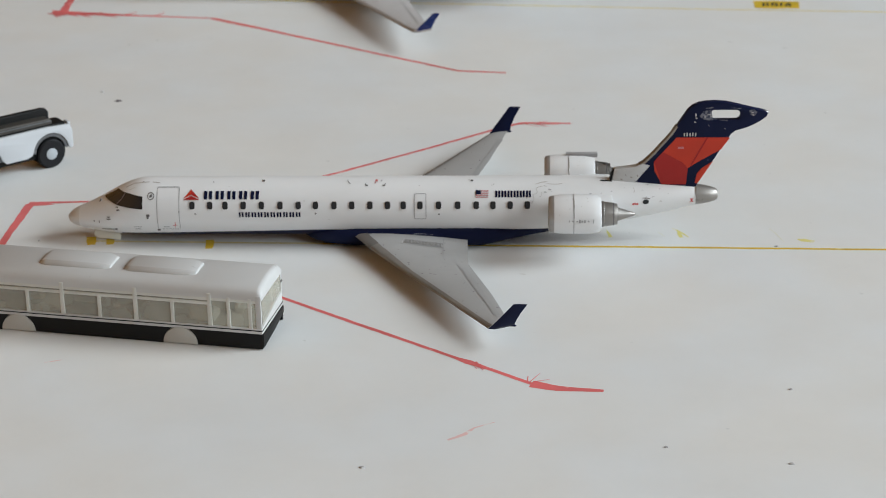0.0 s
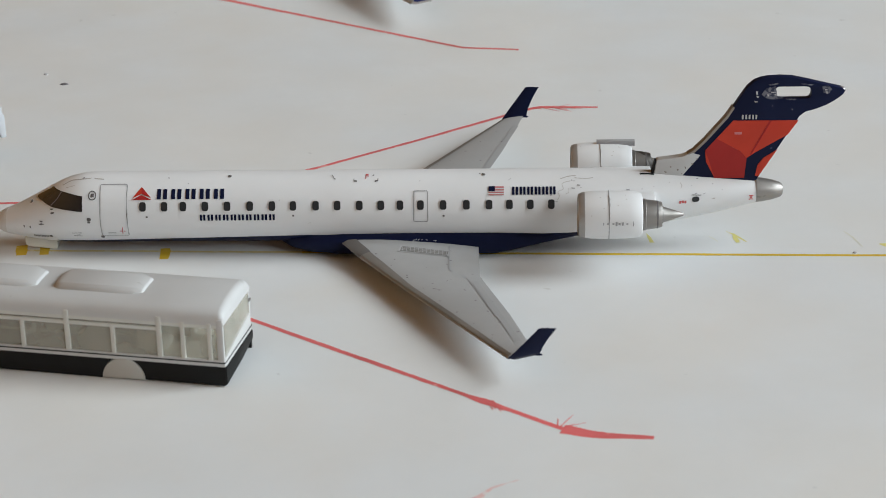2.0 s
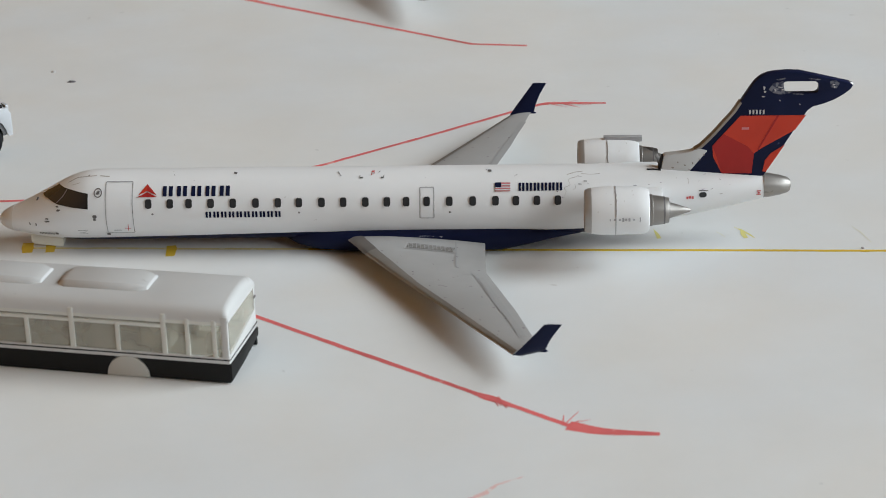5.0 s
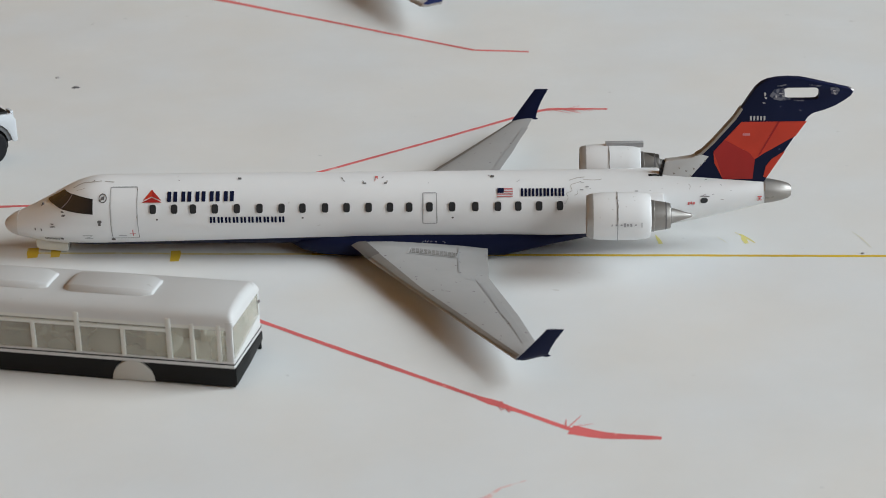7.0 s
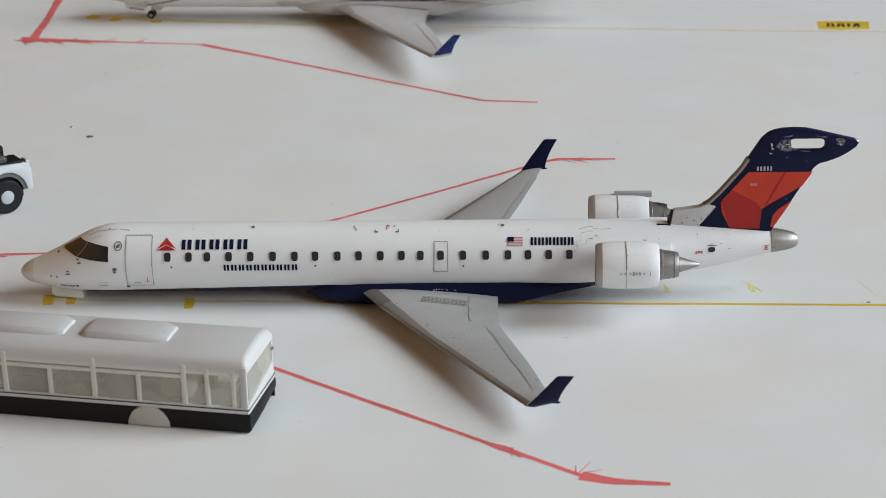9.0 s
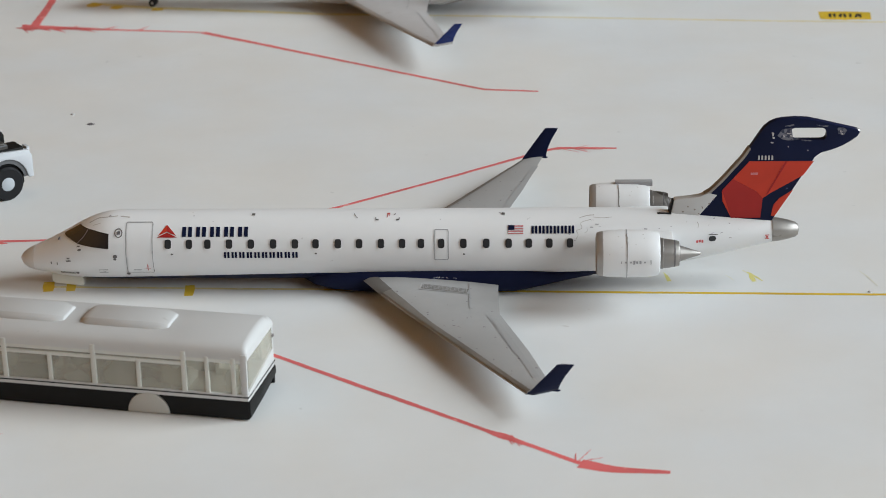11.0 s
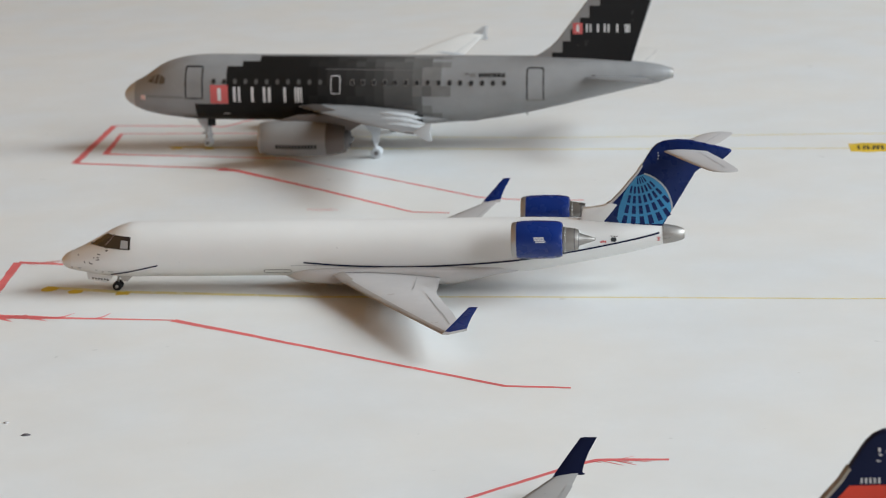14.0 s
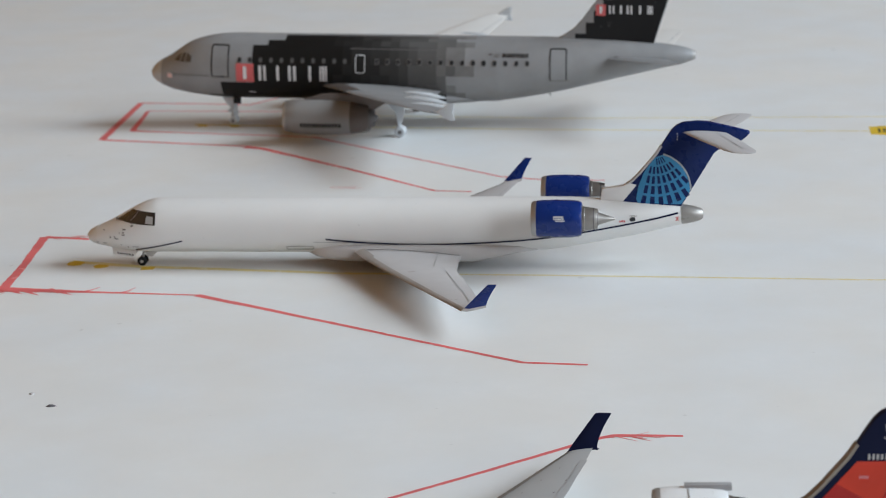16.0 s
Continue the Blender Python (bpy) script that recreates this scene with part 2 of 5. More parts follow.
def faces_from(rings, closed=True, caps=True):
    """A skin over rings of points, all of one length."""
    bm = bmesh.new()
    vs = [[bm.verts.new(p) for p in ring] for ring in rings]
    n = len(vs[0])
    for a, b in zip(vs, vs[1:]):
        for i in range(n if closed else n - 1):
            j = (i + 1) % n
            bm.faces.new((a[i], a[j], b[j], b[i]))
    if caps and closed:
        bm.faces.new(vs[0][::-1])
        bm.faces.new(vs[-1])
    bmesh.ops.recalc_face_normals(bm, faces=bm.faces)
    return bm


def revolve(profile, y, z, n=40, caps=False):
    rings = [[(x, y + r * math.cos(2 * math.pi * k / n), z + r * math.sin(2 * math.pi * k / n)) for k in range(n)] for x, r in profile]
    return faces_from(rings, caps=caps)


def turned(profile, centre, axis, n=28):
    """A solid of revolution round an axis through centre; profile: distance along it, radius."""
    bm = faces_from([[(r * math.cos(2 * math.pi * k / n), r * math.sin(2 * math.pi * k / n), h) for k in range(n)] for h, r in profile])
    m = Matrix.Translation(centre) @ Vector(axis).to_track_quat("Z", "Y").to_matrix().to_4x4()
    bm.transform(m)
    return bm


def bevelled(bm, width, segments=2, angle=30):
    if width:
        es = [e for e in bm.edges if len(e.link_faces) == 2 and e.calc_face_angle(0) > radians(angle)]
        bmesh.ops.bevel(bm, geom=es, offset=width, segments=segments, affect="EDGES", profile=0.6)
    return bm


def box(x0, x1, y0, y1, z0, z1, bevel=0.0, segments=2):
    bm = bmesh.new()
    bmesh.ops.create_cube(bm, size=1)
    for v in bm.verts:
        v.co = ((x0, x1)[v.co.x > 0], (y0, y1)[v.co.y > 0], (z0, z1)[v.co.z > 0])
    return bevelled(bm, bevel, segments)


def plate(outline, y0, y1, bevel=0.0, holes=()):
    """A slab with an outline in x and z, between y0 and y1."""
    bm = bmesh.new()
    loops = []
    for pts in (outline, *holes):
        vs = [bm.verts.new((x, y0, z)) for x, z in pts]
        loops += [bm.edges.new((vs[i], vs[(i + 1) % len(vs)])) for i in range(len(vs))]
    bmesh.ops.triangle_fill(bm, use_beauty=True, edges=loops)
    got = bmesh.ops.extrude_face_region(bm, geom=list(bm.faces))
    bmesh.ops.translate(bm, vec=(0, y1 - y0, 0), verts=[v for v in got["geom"] if isinstance(v, bmesh.types.BMVert)])
    bmesh.ops.recalc_face_normals(bm, faces=bm.faces)
    bmesh.ops.dissolve_limit(bm, angle_limit=radians(1), verts=bm.verts, edges=bm.edges)
    return bevelled(bm, bevel, 2, 50)


def rod(points, radius, n=8):
    """A bent rod through points."""
    pts = [Vector(p) for p in points]
    rings = []
    for i, p in enumerate(pts):
        d = (pts[min(i + 1, len(pts) - 1)] - pts[max(i - 1, 0)]).normalized()
        a = d.cross((0.13, 0.29, 1) if abs(d.z) < 0.9 else (1, 0.1, 0)).normalized()
        b = d.cross(a)
        rings.append([p + radius * (math.cos(2 * math.pi * k / n) * a + math.sin(2 * math.pi * k / n) * b) for k in range(n)])
    return faces_from(rings)


def join(*bms):
    out = bms[0]
    for b in bms[1:]:
        me = bpy.data.meshes.new("tmp")
        b.to_mesh(me)
        b.free()
        out.from_mesh(me)
        bpy.data.meshes.remove(me)
    return out


def smooth_curve(points, steps=6):
    """Catmull-Rom through points."""
    out = []
    for i in range(len(points) - 1):
        p0, p1, p2, p3 = points[max(i - 1, 0)], points[i], points[i + 1], points[min(i + 2, len(points) - 1)]
        for k in range(steps):
            t = k / steps
            out.append(tuple(0.5 * (2 * b + (c - a) * t + (2 * a - 5 * b + 4 * c - d) * t * t + (3 * b - a - 3 * c + d) * t ** 3)
                             for a, b, c, d in zip(p0, p1, p2, p3)))
    return out + [tuple(points[-1])]


class Body:
    """A fuselage: stations of x, top, bottom and half width; the skin and things laid on it."""

    def __init__(self, stations):
        self.s = smooth_curve(stations, 5)
        self.x = [p[0] for p in self.s]

    def at(self, x):
        return [float(np.interp(x, self.x, [p[k] for p in self.s])) for k in (1, 2, 3)]

    def skin(self, n=64, x0=None, x1=None):
        rings = []
        for x, top, bot, w in self.s:
            if (x0 is not None and x < x0) or (x1 is not None and x > x1):
                continue
            c, h = (top + bot) / 2, (top - bot) / 2
            rings.append([(x, w * math.cos(2 * math.pi * k / n), c + h * math.sin(2 * math.pi * k / n)) for k in range(n)])
        return faces_from(rings)

    def on(self, x, z, lift=0.004, side=-1):
        top, bot, w = self.at(x)
        c, h = (top + bot) / 2, (top - bot) / 2
        s = max(-0.985, min(0.985, (z - c) / h))
        y = side * w * math.sqrt(1 - s * s)
        n = Vector((0, y / (w * w), s / h)).normalized()
        return Vector((x, y, c + h * s)) + lift * n

    def patch(self, x0, x1, z0, z1, lift=0.004, nx=None, nz=None, side=-1):
        nx = nx or max(1, int((x1 - x0) / 0.15))
        nz = nz or max(1, int(abs(z1 - z0) / 0.04))
        rings = [[self.on(x0 + (x1 - x0) * i / nx, z0 + (z1 - z0) * j / nz, lift, side) for j in range(nz + 1)] for i in range(nx + 1)]
        return faces_from(rings, closed=False, caps=False)

    def ribbon(self, points, width, lift=0.004, closed=False, side=-1):
        """A painted line through x, z points on the skin."""
        pts = [Vector((x, z)) for x, z in points]
        n = len(pts)
        rings = []
        for i, p in enumerate(pts):
            a = pts[(i - 1) % n] if closed or i else p
            b = pts[(i + 1) % n] if closed or i < n - 1 else p
            d = (b - a).normalized()
            q = Vector((-d.y, d.x)) * width / 2
            rings.append([self.on(*(p + q), lift, side), self.on(*(p - q), lift, side)])
        if closed:
            rings.append(rings[0])
        return faces_from(rings, closed=False, caps=False)

    def shape(self, points, lift=0.004, side=-1):
        bm = bmesh.new()
        bm.faces.new([bm.verts.new(self.on(x, z, lift, side)) for x, z in points])
        bmesh.ops.recalc_face_normals(bm, faces=bm.faces)
        return bm


def rounded(x0, x1, z0, z1, r, n=4):
    out = []
    for cx, cz, a in ((x1 - r, z1 - r, 0), (x0 + r, z1 - r, 90), (x0 + r, z0 + r, 180), (x1 - r, z0 + r, 270)):
        out += [(cx + r * math.cos(radians(a + 90 * k / n)), cz + r * math.sin(radians(a + 90 * k / n))) for k in range(n + 1)]
    return out


def airfoil(x0, x1, y, z, thick, twist=0.0, n=9):
    """A closed section in the plane of constant y."""
    up, down = [], []
    for k in range(n + 1):
        u = 0.5 * (1 - math.cos(math.pi * k / n))
        t = thick * 2.6 * (0.6 * math.sqrt(u) * (1 - u) + 0.12 * u * (1 - u)) + thick * 0.05
        up.append((x0 + (x1 - x0) * u, y, z + 0.62 * t))
        down.append((x0 + (x1 - x0) * u, y, z - 0.38 * t))
    return [(x, yy, zz + twist * (x - x0) / (x1 - x0)) for x, yy, zz in up + down[::-1]]


def wing_z(rows, x, y):
    """Height of the upper skin over x, y; rows: y, leading x, trailing x, z, thickness."""
    ys = [abs(r[0]) for r in rows]
    x0, x1, z, th = (float(np.interp(abs(y), ys, [r[k] for r in rows])) for k in (1, 2, 3, 4))
    u = min(1, max(0, (x - x0) / (x1 - x0)))
    t = th * 2.6 * (0.6 * math.sqrt(u) * (1 - u) + 0.12 * u * (1 - u)) + th * 0.05
    turn = float(np.interp(abs(y), ys, [r[5] for r in rows])) if len(rows[0]) > 5 else 0.0
    return z + 0.62 * t + turn * u


def on_wing(rows, side, points, width, lift=0.004):
    """A line laid on the upper skin, through x, |y| points; width: one number or one for each point."""
    widths = width if isinstance(width, (list, tuple)) else [width] * len(points)
    fine = []
    for (xa, ya), (xb, yb), wa, wb in zip(points, points[1:], widths, widths[1:]):
        n = max(2, int(math.hypot(xb - xa, yb - ya) / 0.1))
        fine += [(xa + (xb - xa) * k / n, ya + (yb - ya) * k / n, wa + (wb - wa) * k / n) for k in range(n)]
    fine.append((*points[-1], widths[-1]))
    across = (-0.5, -0.3, -0.1, 0.1, 0.3, 0.5) if max(widths) > 0.045 else (-0.5, 0.5)
    rings = []
    for i, (x, y, wide) in enumerate(fine):
        a, b = fine[max(0, i - 1)], fine[min(len(fine) - 1, i + 1)]
        d = Vector((b[0] - a[0], b[1] - a[1])).normalized()
        ring = []
        for q in across:
            px, py = x - d.y * wide * q, y + d.x * wide * q
            ring.append((px, side * py, wing_z(rows, px, py) + lift))
        rings.append(ring)
    return faces_from(rings, closed=False, caps=False)


# ---------------------------------------------------------------- room and table
FLOOR_Z = -75.0
room = {"floor": box(-120, 175, -210, 200, FLOOR_Z - 10, FLOOR_Z), "ceiling": box(-120, 175, -210, 200, 185, 195)}
tagged(part("floor", room["floor"], WOOD, smooth=False), "brown oak floor under the table", "floor", kind="structure")
tagged(part("ceiling", room["ceiling"], CEIL, smooth=False), "unseen dark brown ceiling", "ceiling", kind="structure")
tagged(part("wall_north", box(-120, 175, 200, 210, FLOOR_Z, 185), WALL, smooth=False), "unseen dark brown wall", "wall", kind="structure")
# Unseen wall added as a warm reflector on the left.
tagged(part("wall_west", box(-120, -110, -200, 200, FLOOR_Z, 185), BOUNCE_BROWN, smooth=False), "unseen brown wall that bounces warm light", "wall", kind="structure")


def east_wall():
    """The wall with openings for the window and the added fill lamp."""
    openings = ((-165, -73, 40, 134), (-39, 49, 40, 144))
    bms, y = [], -200
    for a, b, z0, z1 in openings:
        bms += [box(165, 175, y, a, FLOOR_Z, 185), box(165, 175, a, b, FLOOR_Z, z0), box(165, 175, a, b, z1, 185)]
        y = b
    bms.append(box(165, 175, y, 200, FLOOR_Z, 185))
    return tagged(part("wall_east", join(*bms), WALL, smooth=False), "unseen dark brown wall, openings for window and fill lamp", "wall", kind="structure")


east_wall()
tagged(part("wall_south", box(-110, 165, -210, -200, FLOOR_Z, 185), WALL, smooth=False), "unseen dark brown wall", "wall", kind="structure")


def table():
    t = thing("table", "white smooth board table top on wooden legs", "table")
    part("tabletop", box(-52, 62, -45, 60, -2.0, 0.0, 0.15), BOARD, t, "smooth white board with marker lines", sharp=60)
    for x, y in ((-46, -39), (56, -39), (-46, 54), (56, 54)):
        part("leg", box(x - 2.5, x + 2.5, y - 2.5, y + 2.5, FLOOR_Z, -2.0, 0.3), WOOD, t)
    return t


table()


# ---------------------------------------------------------------- marks drawn on the table
def ink_line(points, width, lift, seed, rough=0.09):
    """A hand-drawn marker line: widths and edges wander a little. width: one number or one for each point."""
    rnd = random.Random(seed)
    lift *= 0.3
    widths = width if isinstance(width, (list, tuple)) else [width] * len(points)
    fine = []
    for (a, wa), (b, wb) in zip(zip(points, widths), zip(points[1:], widths[1:])):
        n = max(2, int(math.dist(a, b) / 0.09))
        fine += [(a[0] + (b[0] - a[0]) * k / n, a[1] + (b[1] - a[1]) * k / n, wa + (wb - wa) * k / n) for k in range(n)]
    fine.append((*points[-1], widths[-1]))
    rings, drift = [], 0.0
    for i, (x, y, w) in enumerate(fine):
        a, b = fine[max(0, i - 1)], fine[min(len(fine) - 1, i + 1)]
        d = Vector((b[0] - a[0], b[1] - a[1])).normalized()
        drift = 0.7 * drift + rnd.uniform(-1, 1) * 0.035 * min(w, 0.08)
        l, r = w / 2 * (1 + rnd.uniform(-rough, rough)) + drift, w / 2 * (1 + rnd.uniform(-rough, rough)) - drift
        rings.append([(x - d.y * l, y + d.x * l, lift), (x + d.y * r, y - d.x * r, lift)])
    return faces_from(rings, closed=False, caps=False)


def scratchy(at, length, angle, count, seed, lift=0.006, width=0.02):
    """Stray pen hairs beside a line."""
    rnd = random.Random(seed)
    bms = []
    for _ in range(count):
        x, y = at[0] + rnd.uniform(0, length) * math.cos(angle), at[1] + rnd.uniform(0, length) * math.sin(angle)
        a = angle + rnd.choice((-1, -1, 1)) * rnd.uniform(0.15, 0.7)
        l = rnd.uniform(0.08, 0.26)
        bms.append(ink_line([(x, y), (x + l * math.cos(a), y + l * math.sin(a))], [width * rnd.uniform(0.5, 1.2), 0.006], lift + 0.0006 * len(bms) + 0.001, rnd.random()))
    return join(*bms)


def marking(name, bms, mat, label):
    return tagged(part(name, join(*bms), mat, smooth=False), label, "marking", kind="structure")


marking("stand_outline", [
    ink_line([(0.9, 1.16), (-0.08, 1.10), (-0.71, 1.06)], [0.045, 0.05, 0.07], 0.004, 1),
    ink_line([(-0.69, 1.03), (-0.76, -0.15), (-0.83, -1.5)], [0.11, 0.085, 0.08], 0.005, 2),
    ink_line([(-0.66, 1.03), (-0.4, 1.02)], [0.14, 0.02], 0.006, 3),
], RED_INK, "red marker corner line of the front parking stand")
marking("stand_outline", [
    ink_line([(1.75, -0.98), (2.61, -1.68), (3.31, -2.22), (4.5, -3.13), (4.62, -3.22), (4.8, -3.35), (5.30, -3.74)],
             [0.05, 0.05, 0.055, 0.05, 0.09, 0.055, 0.05], 0.004, 4),
    ink_line([(5.24, -3.70), (5.5, -3.80), (5.94, -3.845)], [0.14, 0.11, 0.05], 0.005, 5),
    scratchy((4.5, -3.13), 0.3, -0.65, 5, 6), scratchy((5.2, -3.68), 0.1, 0.9, 4, 7),
], RED_INK, "red marker line beside the near wing")
marking("stand_outline", [
    ink_line([(1.3, 1.0), (2.86, 2.02), (4.03, 2.95), (4.78, 3.57), (5.05, 3.78), (5.16, 3.84), (5.8, 3.82)],
             [0.05, 0.05, 0.05, 0.055, 0.06, 0.07, 0.045], 0.004, 8),
    scratchy((5.1, 3.82), 0.35, 0.0, 9, 9),
], RED_INK, "red marker line beside the far wing")
marking("stand_outline", [
    ink_line([(-1.31, 11.11), (-1.6, 11.18), (-1.92, 11.25)], [0.07, 0.08, 0.11], 0.004, 10),
    ink_line([(-1.92, 11.25), (-1.86, 10.0), (-1.84, 8.89)], [0.12, 0.10, 0.13], 0.005, 11),
    ink_line([(-1.98, 8.93), (-1.55, 8.82), (-1.1, 8.79)], [0.13, 0.12, 0.02], 0.0065, 112),
    *[ink_line([(-2.0 + 0.07 * k, 8.88 - 0.008 * k), (-1.86 + 0.075 * k + 0.03 * (k * 7 % 4), 8.60 + 0.03 * (k * 5 % 6))], [0.05, 0.008], 0.0072 + 0.0004 * k, 150 + k) for k in range(14)],
    ink_line([(-2.0, 9.0), (-1.88, 8.72)], [0.06, 0.10], 0.0068, 113),
    ink_line([(-1.95, 8.89), (-1.3, 8.80), (-0.6, 8.70), (0.54, 8.55)], [0.2, 0.13, 0.06, 0.04], 0.006, 12),
    ink_line([(0.5, 8.55), (1.4, 7.95), (2.9, 6.93), (4.28, 6.0), (4.94, 5.91)], [0.10, 0.075, 0.06, 0.06, 0.05], 0.004, 13),
    ink_line([(-0.88, 8.74), (-0.78, 8.80), (-0.70, 8.92)], [0.05, 0.03, 0.008], 0.0085, 120), ink_line([(-0.42, 8.68), (-0.34, 8.74), (-0.28, 8.88)], [0.04, 0.03, 0.008], 0.009, 121),
    scratchy((-2.1, 8.88), 0.9, -0.1, 26, 14, width=0.028), scratchy((-1.95, 11.25), 0.5, -0.2, 8, 15, width=0.024),
], RED_INK, "red marker outline of the middle parking stand")
marking("stand_outline", [
    ink_line([(-0.6, 19.70), (-2.42, 19.96)], [0.05, 0.06], 0.004, 16),
    ink_line([(-2.42, 19.96), (-2.46, 17.09)], [0.10, 0.12], 0.005, 17),
    ink_line([(-2.46, 17.09), (-1.2, 16.75), (-0.05, 16.46)], [0.09, 0.06, 0.07], 0.006, 18),
    ink_line([(-0.15, 16.44), (0.14, 16.30), (1.6, 14.85), (2.9, 13.48), (3.4, 13.39)], [0.17, 0.11, 0.07, 0.05, 0.045], 0.004, 19),
    ink_line([(-0.6, 19.6), (-0.05, 20.35), (0.6, 21.2)], 0.05, 0.005, 20),
], RED_INK, "red marker outer outline of the back parking stand")
marking("stand_outline", [
    ink_line([(1.2, 18.95), (0.12, 19.05), (-2.17, 19.28)], 0.045, 0.004, 21),
    ink_line([(-2.17, 19.28), (-2.11, 17.73)], [0.06, 0.1], 0.005, 22),
    ink_line([(-2.15, 17.73), (-1.6, 17.6), (0.82, 17.06)], [0.1, 0.05, 0.045], 0.006, 23),
    ink_line([(0.8, 17.08), (2.2, 15.75), (3.76, 14.26), (4.31, 14.06), (5.2, 13.95)], [0.05, 0.045, 0.05, 0.045, 0.04], 0.004, 24),
], RED_INK, "red marker inner outline of the back parking stand")
marking("stray_mark", [ink_line([(4.46, -4.86), (4.62, -4.74), (4.70, -4.62), (4.90, -4.50)], [0.03, 0.05, 0.02, 0.012], 0.004, 26),
                       ink_line([(0.36, -3.24), (0.52, -3.18)], [0.025, 0.012], 0.004, 28)], PALE_RED, "faint red ink smudge on the board")
marking("stray_mark", [ink_line([(1.44, 13.75), (1.62, 13.66), (1.80, 13.70)], [0.03, 0.02, 0.03], 0.004, 29), scratchy((1.42, 13.78), 0.4, -0.1, 7, 30)],
        PALE_RED, "faint red ink scratches on the board")
marking("stray_mark", [ink_line([(-3.95, 13.25), (-3.4, 13.05)], [0.05, 0.10], 0.004, 31), ink_line([(-3.6, 12.2), (-3.2, 12.3)], [0.03, 0.06], 0.004, 32)], PALE_RED, "pale pink smear on the board")
marking("lead_in_line", [
    ink_line([(2.9, -0.178), (5.0, -0.24), (8.0, -0.325), (14.0, -0.50)], [0.045, 0.045, 0.045, 0.045], 0.003, 34),
    ink_line([(0.235, 0.02), (0.255, -0.12), (0.27, -0.215)], [0.10, 0.11, 0.09], 0.005, 35), ink_line([(0.46, -0.02), (0.475, -0.13), (0.485, -0.205)], [0.085, 0.09, 0.08], 0.005, 36),
    ink_line([(1.605, -0.07), (1.62, -0.20), (1.63, -0.325)], [0.09, 0.095, 0.08], 0.005, 37),
], YELLOW_INK, "yellow marker centre line of the front stand")
marking("lead_in_line", [ink_line([(0.25, -0.10), (1.6, -0.14), (2.9, -0.178)], [0.04, 0.04, 0.045], 0.003, 134)], FADED_YELLOW, "faded start of the front centre line")
marking("lead_in_line", [
    ink_line([(-1.33, 9.99), (-1.28, 9.98), (-1.18, 9.97), (-1.13, 9.96)], [0.08, 0.22, 0.2, 0.08], 0.005, 39), ink_line([(-0.98, 9.85), (-0.93, 9.84), (-0.85, 9.83), (-0.80, 9.82)], [0.06, 0.17, 0.16, 0.06], 0.005, 40),
    ink_line([(-0.38, 9.72), (-0.22, 9.72)], [0.16, 0.12], 0.005, 41),
], YELLOW_INK, "yellow marker stop marks of the middle stand")
marking("lead_in_line", [ink_line([(-1.30, 10.06), (-0.4, 9.80), (2.04, 9.41), (3.4, 9.31)], [0.11, 0.11, 0.08, 0.06], 0.003, 38), ink_line([(3.4, 9.31), (4.69, 9.21), (7.9, 8.92), (14.0, 8.5)], [0.05, 0.045, 0.045, 0.045], 0.003, 138)],
        FADED_YELLOW, "faded yellow marker centre line of the middle stand")
marking("lead_in_line", [
    ink_line([(1.2, 17.78), (4.64, 17.32), (8.85, 16.93), (14.0, 16.4)], [0.06, 0.05, 0.05, 0.05], 0.003, 142),
    ink_line([(0.5, 18.75), (4.63, 18.17), (8.98, 17.96), (14.0, 17.6)], [0.04, 0.04, 0.045, 0.045], 0.0035, 43)],
        FADED_YELLOW, "pair of faded yellow marker centre lines")
marking("lead_in_line", [
    ink_line([(-1.2, 18.15), (-0.4, 18.0), (1.2, 17.78)], [0.07, 0.06, 0.06], 0.003, 42),
    ink_line([(-1.12, 18.06), (-0.98, 18.04)], [0.2, 0.16], 0.005, 44), ink_line([(-0.6, 17.98), (-0.46, 17.96)], [0.2, 0.16], 0.005, 45),
], YELLOW_INK, "yellow marker stop marks of the back stand")
marking("yellow_smudge", [ink_line([(6.874, 0.261), (6.931, 0.192), (6.991, 0.096), (7.039, 0.001)], [0.012, 0.030, 0.026, 0.012], 0.004, 46),
                          ink_line([(6.93, 0.17), (6.945, 0.09), (6.965, -0.01)], [0.012, 0.052, 0.040], 0.005, 47),
                          ink_line([(6.12, 0.22), (6.142, 0.12), (6.16, 0.00)], [0.006, 0.034, 0.042], 0.004, 48),
                          ink_line([(8.26, -0.06), (8.32, -0.09), (8.44, -0.13)], [0.02, 0.09, 0.05], 0.004, 49)],
        PALE_YELLOW, "pale yellow pen flecks beside the centre line")
marking("yellow_smudge", [ink_line([(6.699, 0.152), (6.74, 0.09), (6.772, 0.016)], [0.006, 0.014, 0.006], 0.004, 146),
                          ink_line([(7.974, 0.253), (8.033, 0.116), (8.097, -0.127)], [0.008, 0.016, 0.010], 0.004, 147)],
        GHOST_YELLOW, "nearly rubbed-out yellow pen flecks on the board")


def painted_sign(x, y, wide, deep, turn, seed):
    """A yellow pad with black strokes that cannot be read."""
    sign = marking("stand_sign", [ink_line([(-wide / 2, 0), (0, 0.01), (wide / 2, 0)], [deep * 0.85, deep, deep * 0.8], 0.006, seed, 0.1)],
                   YELLOW_INK, "yellow marker pad with black strokes on the centre line")
    sign.matrix_world = pose(x * CM, y * CM, 0, 0, 0, turn)
    rnd = random.Random(seed)
    for k in range(7):
        px = -wide * 0.3 + wide * 0.6 * k / 6
        part("stroke", ink_line([(px, -deep * 0.2), (px + rnd.uniform(-0.02, 0.04), deep * 0.2)], wide * 0.055, 0.009, seed + k, 0.1), BLACK_INK, sign, smooth=False)
    return sign


painted_sign(9.04, 9.14, 0.68, 0.42, -4, 50)
painted_sign(9.52, 16.9, 0.68, 0.66, -5, 60)


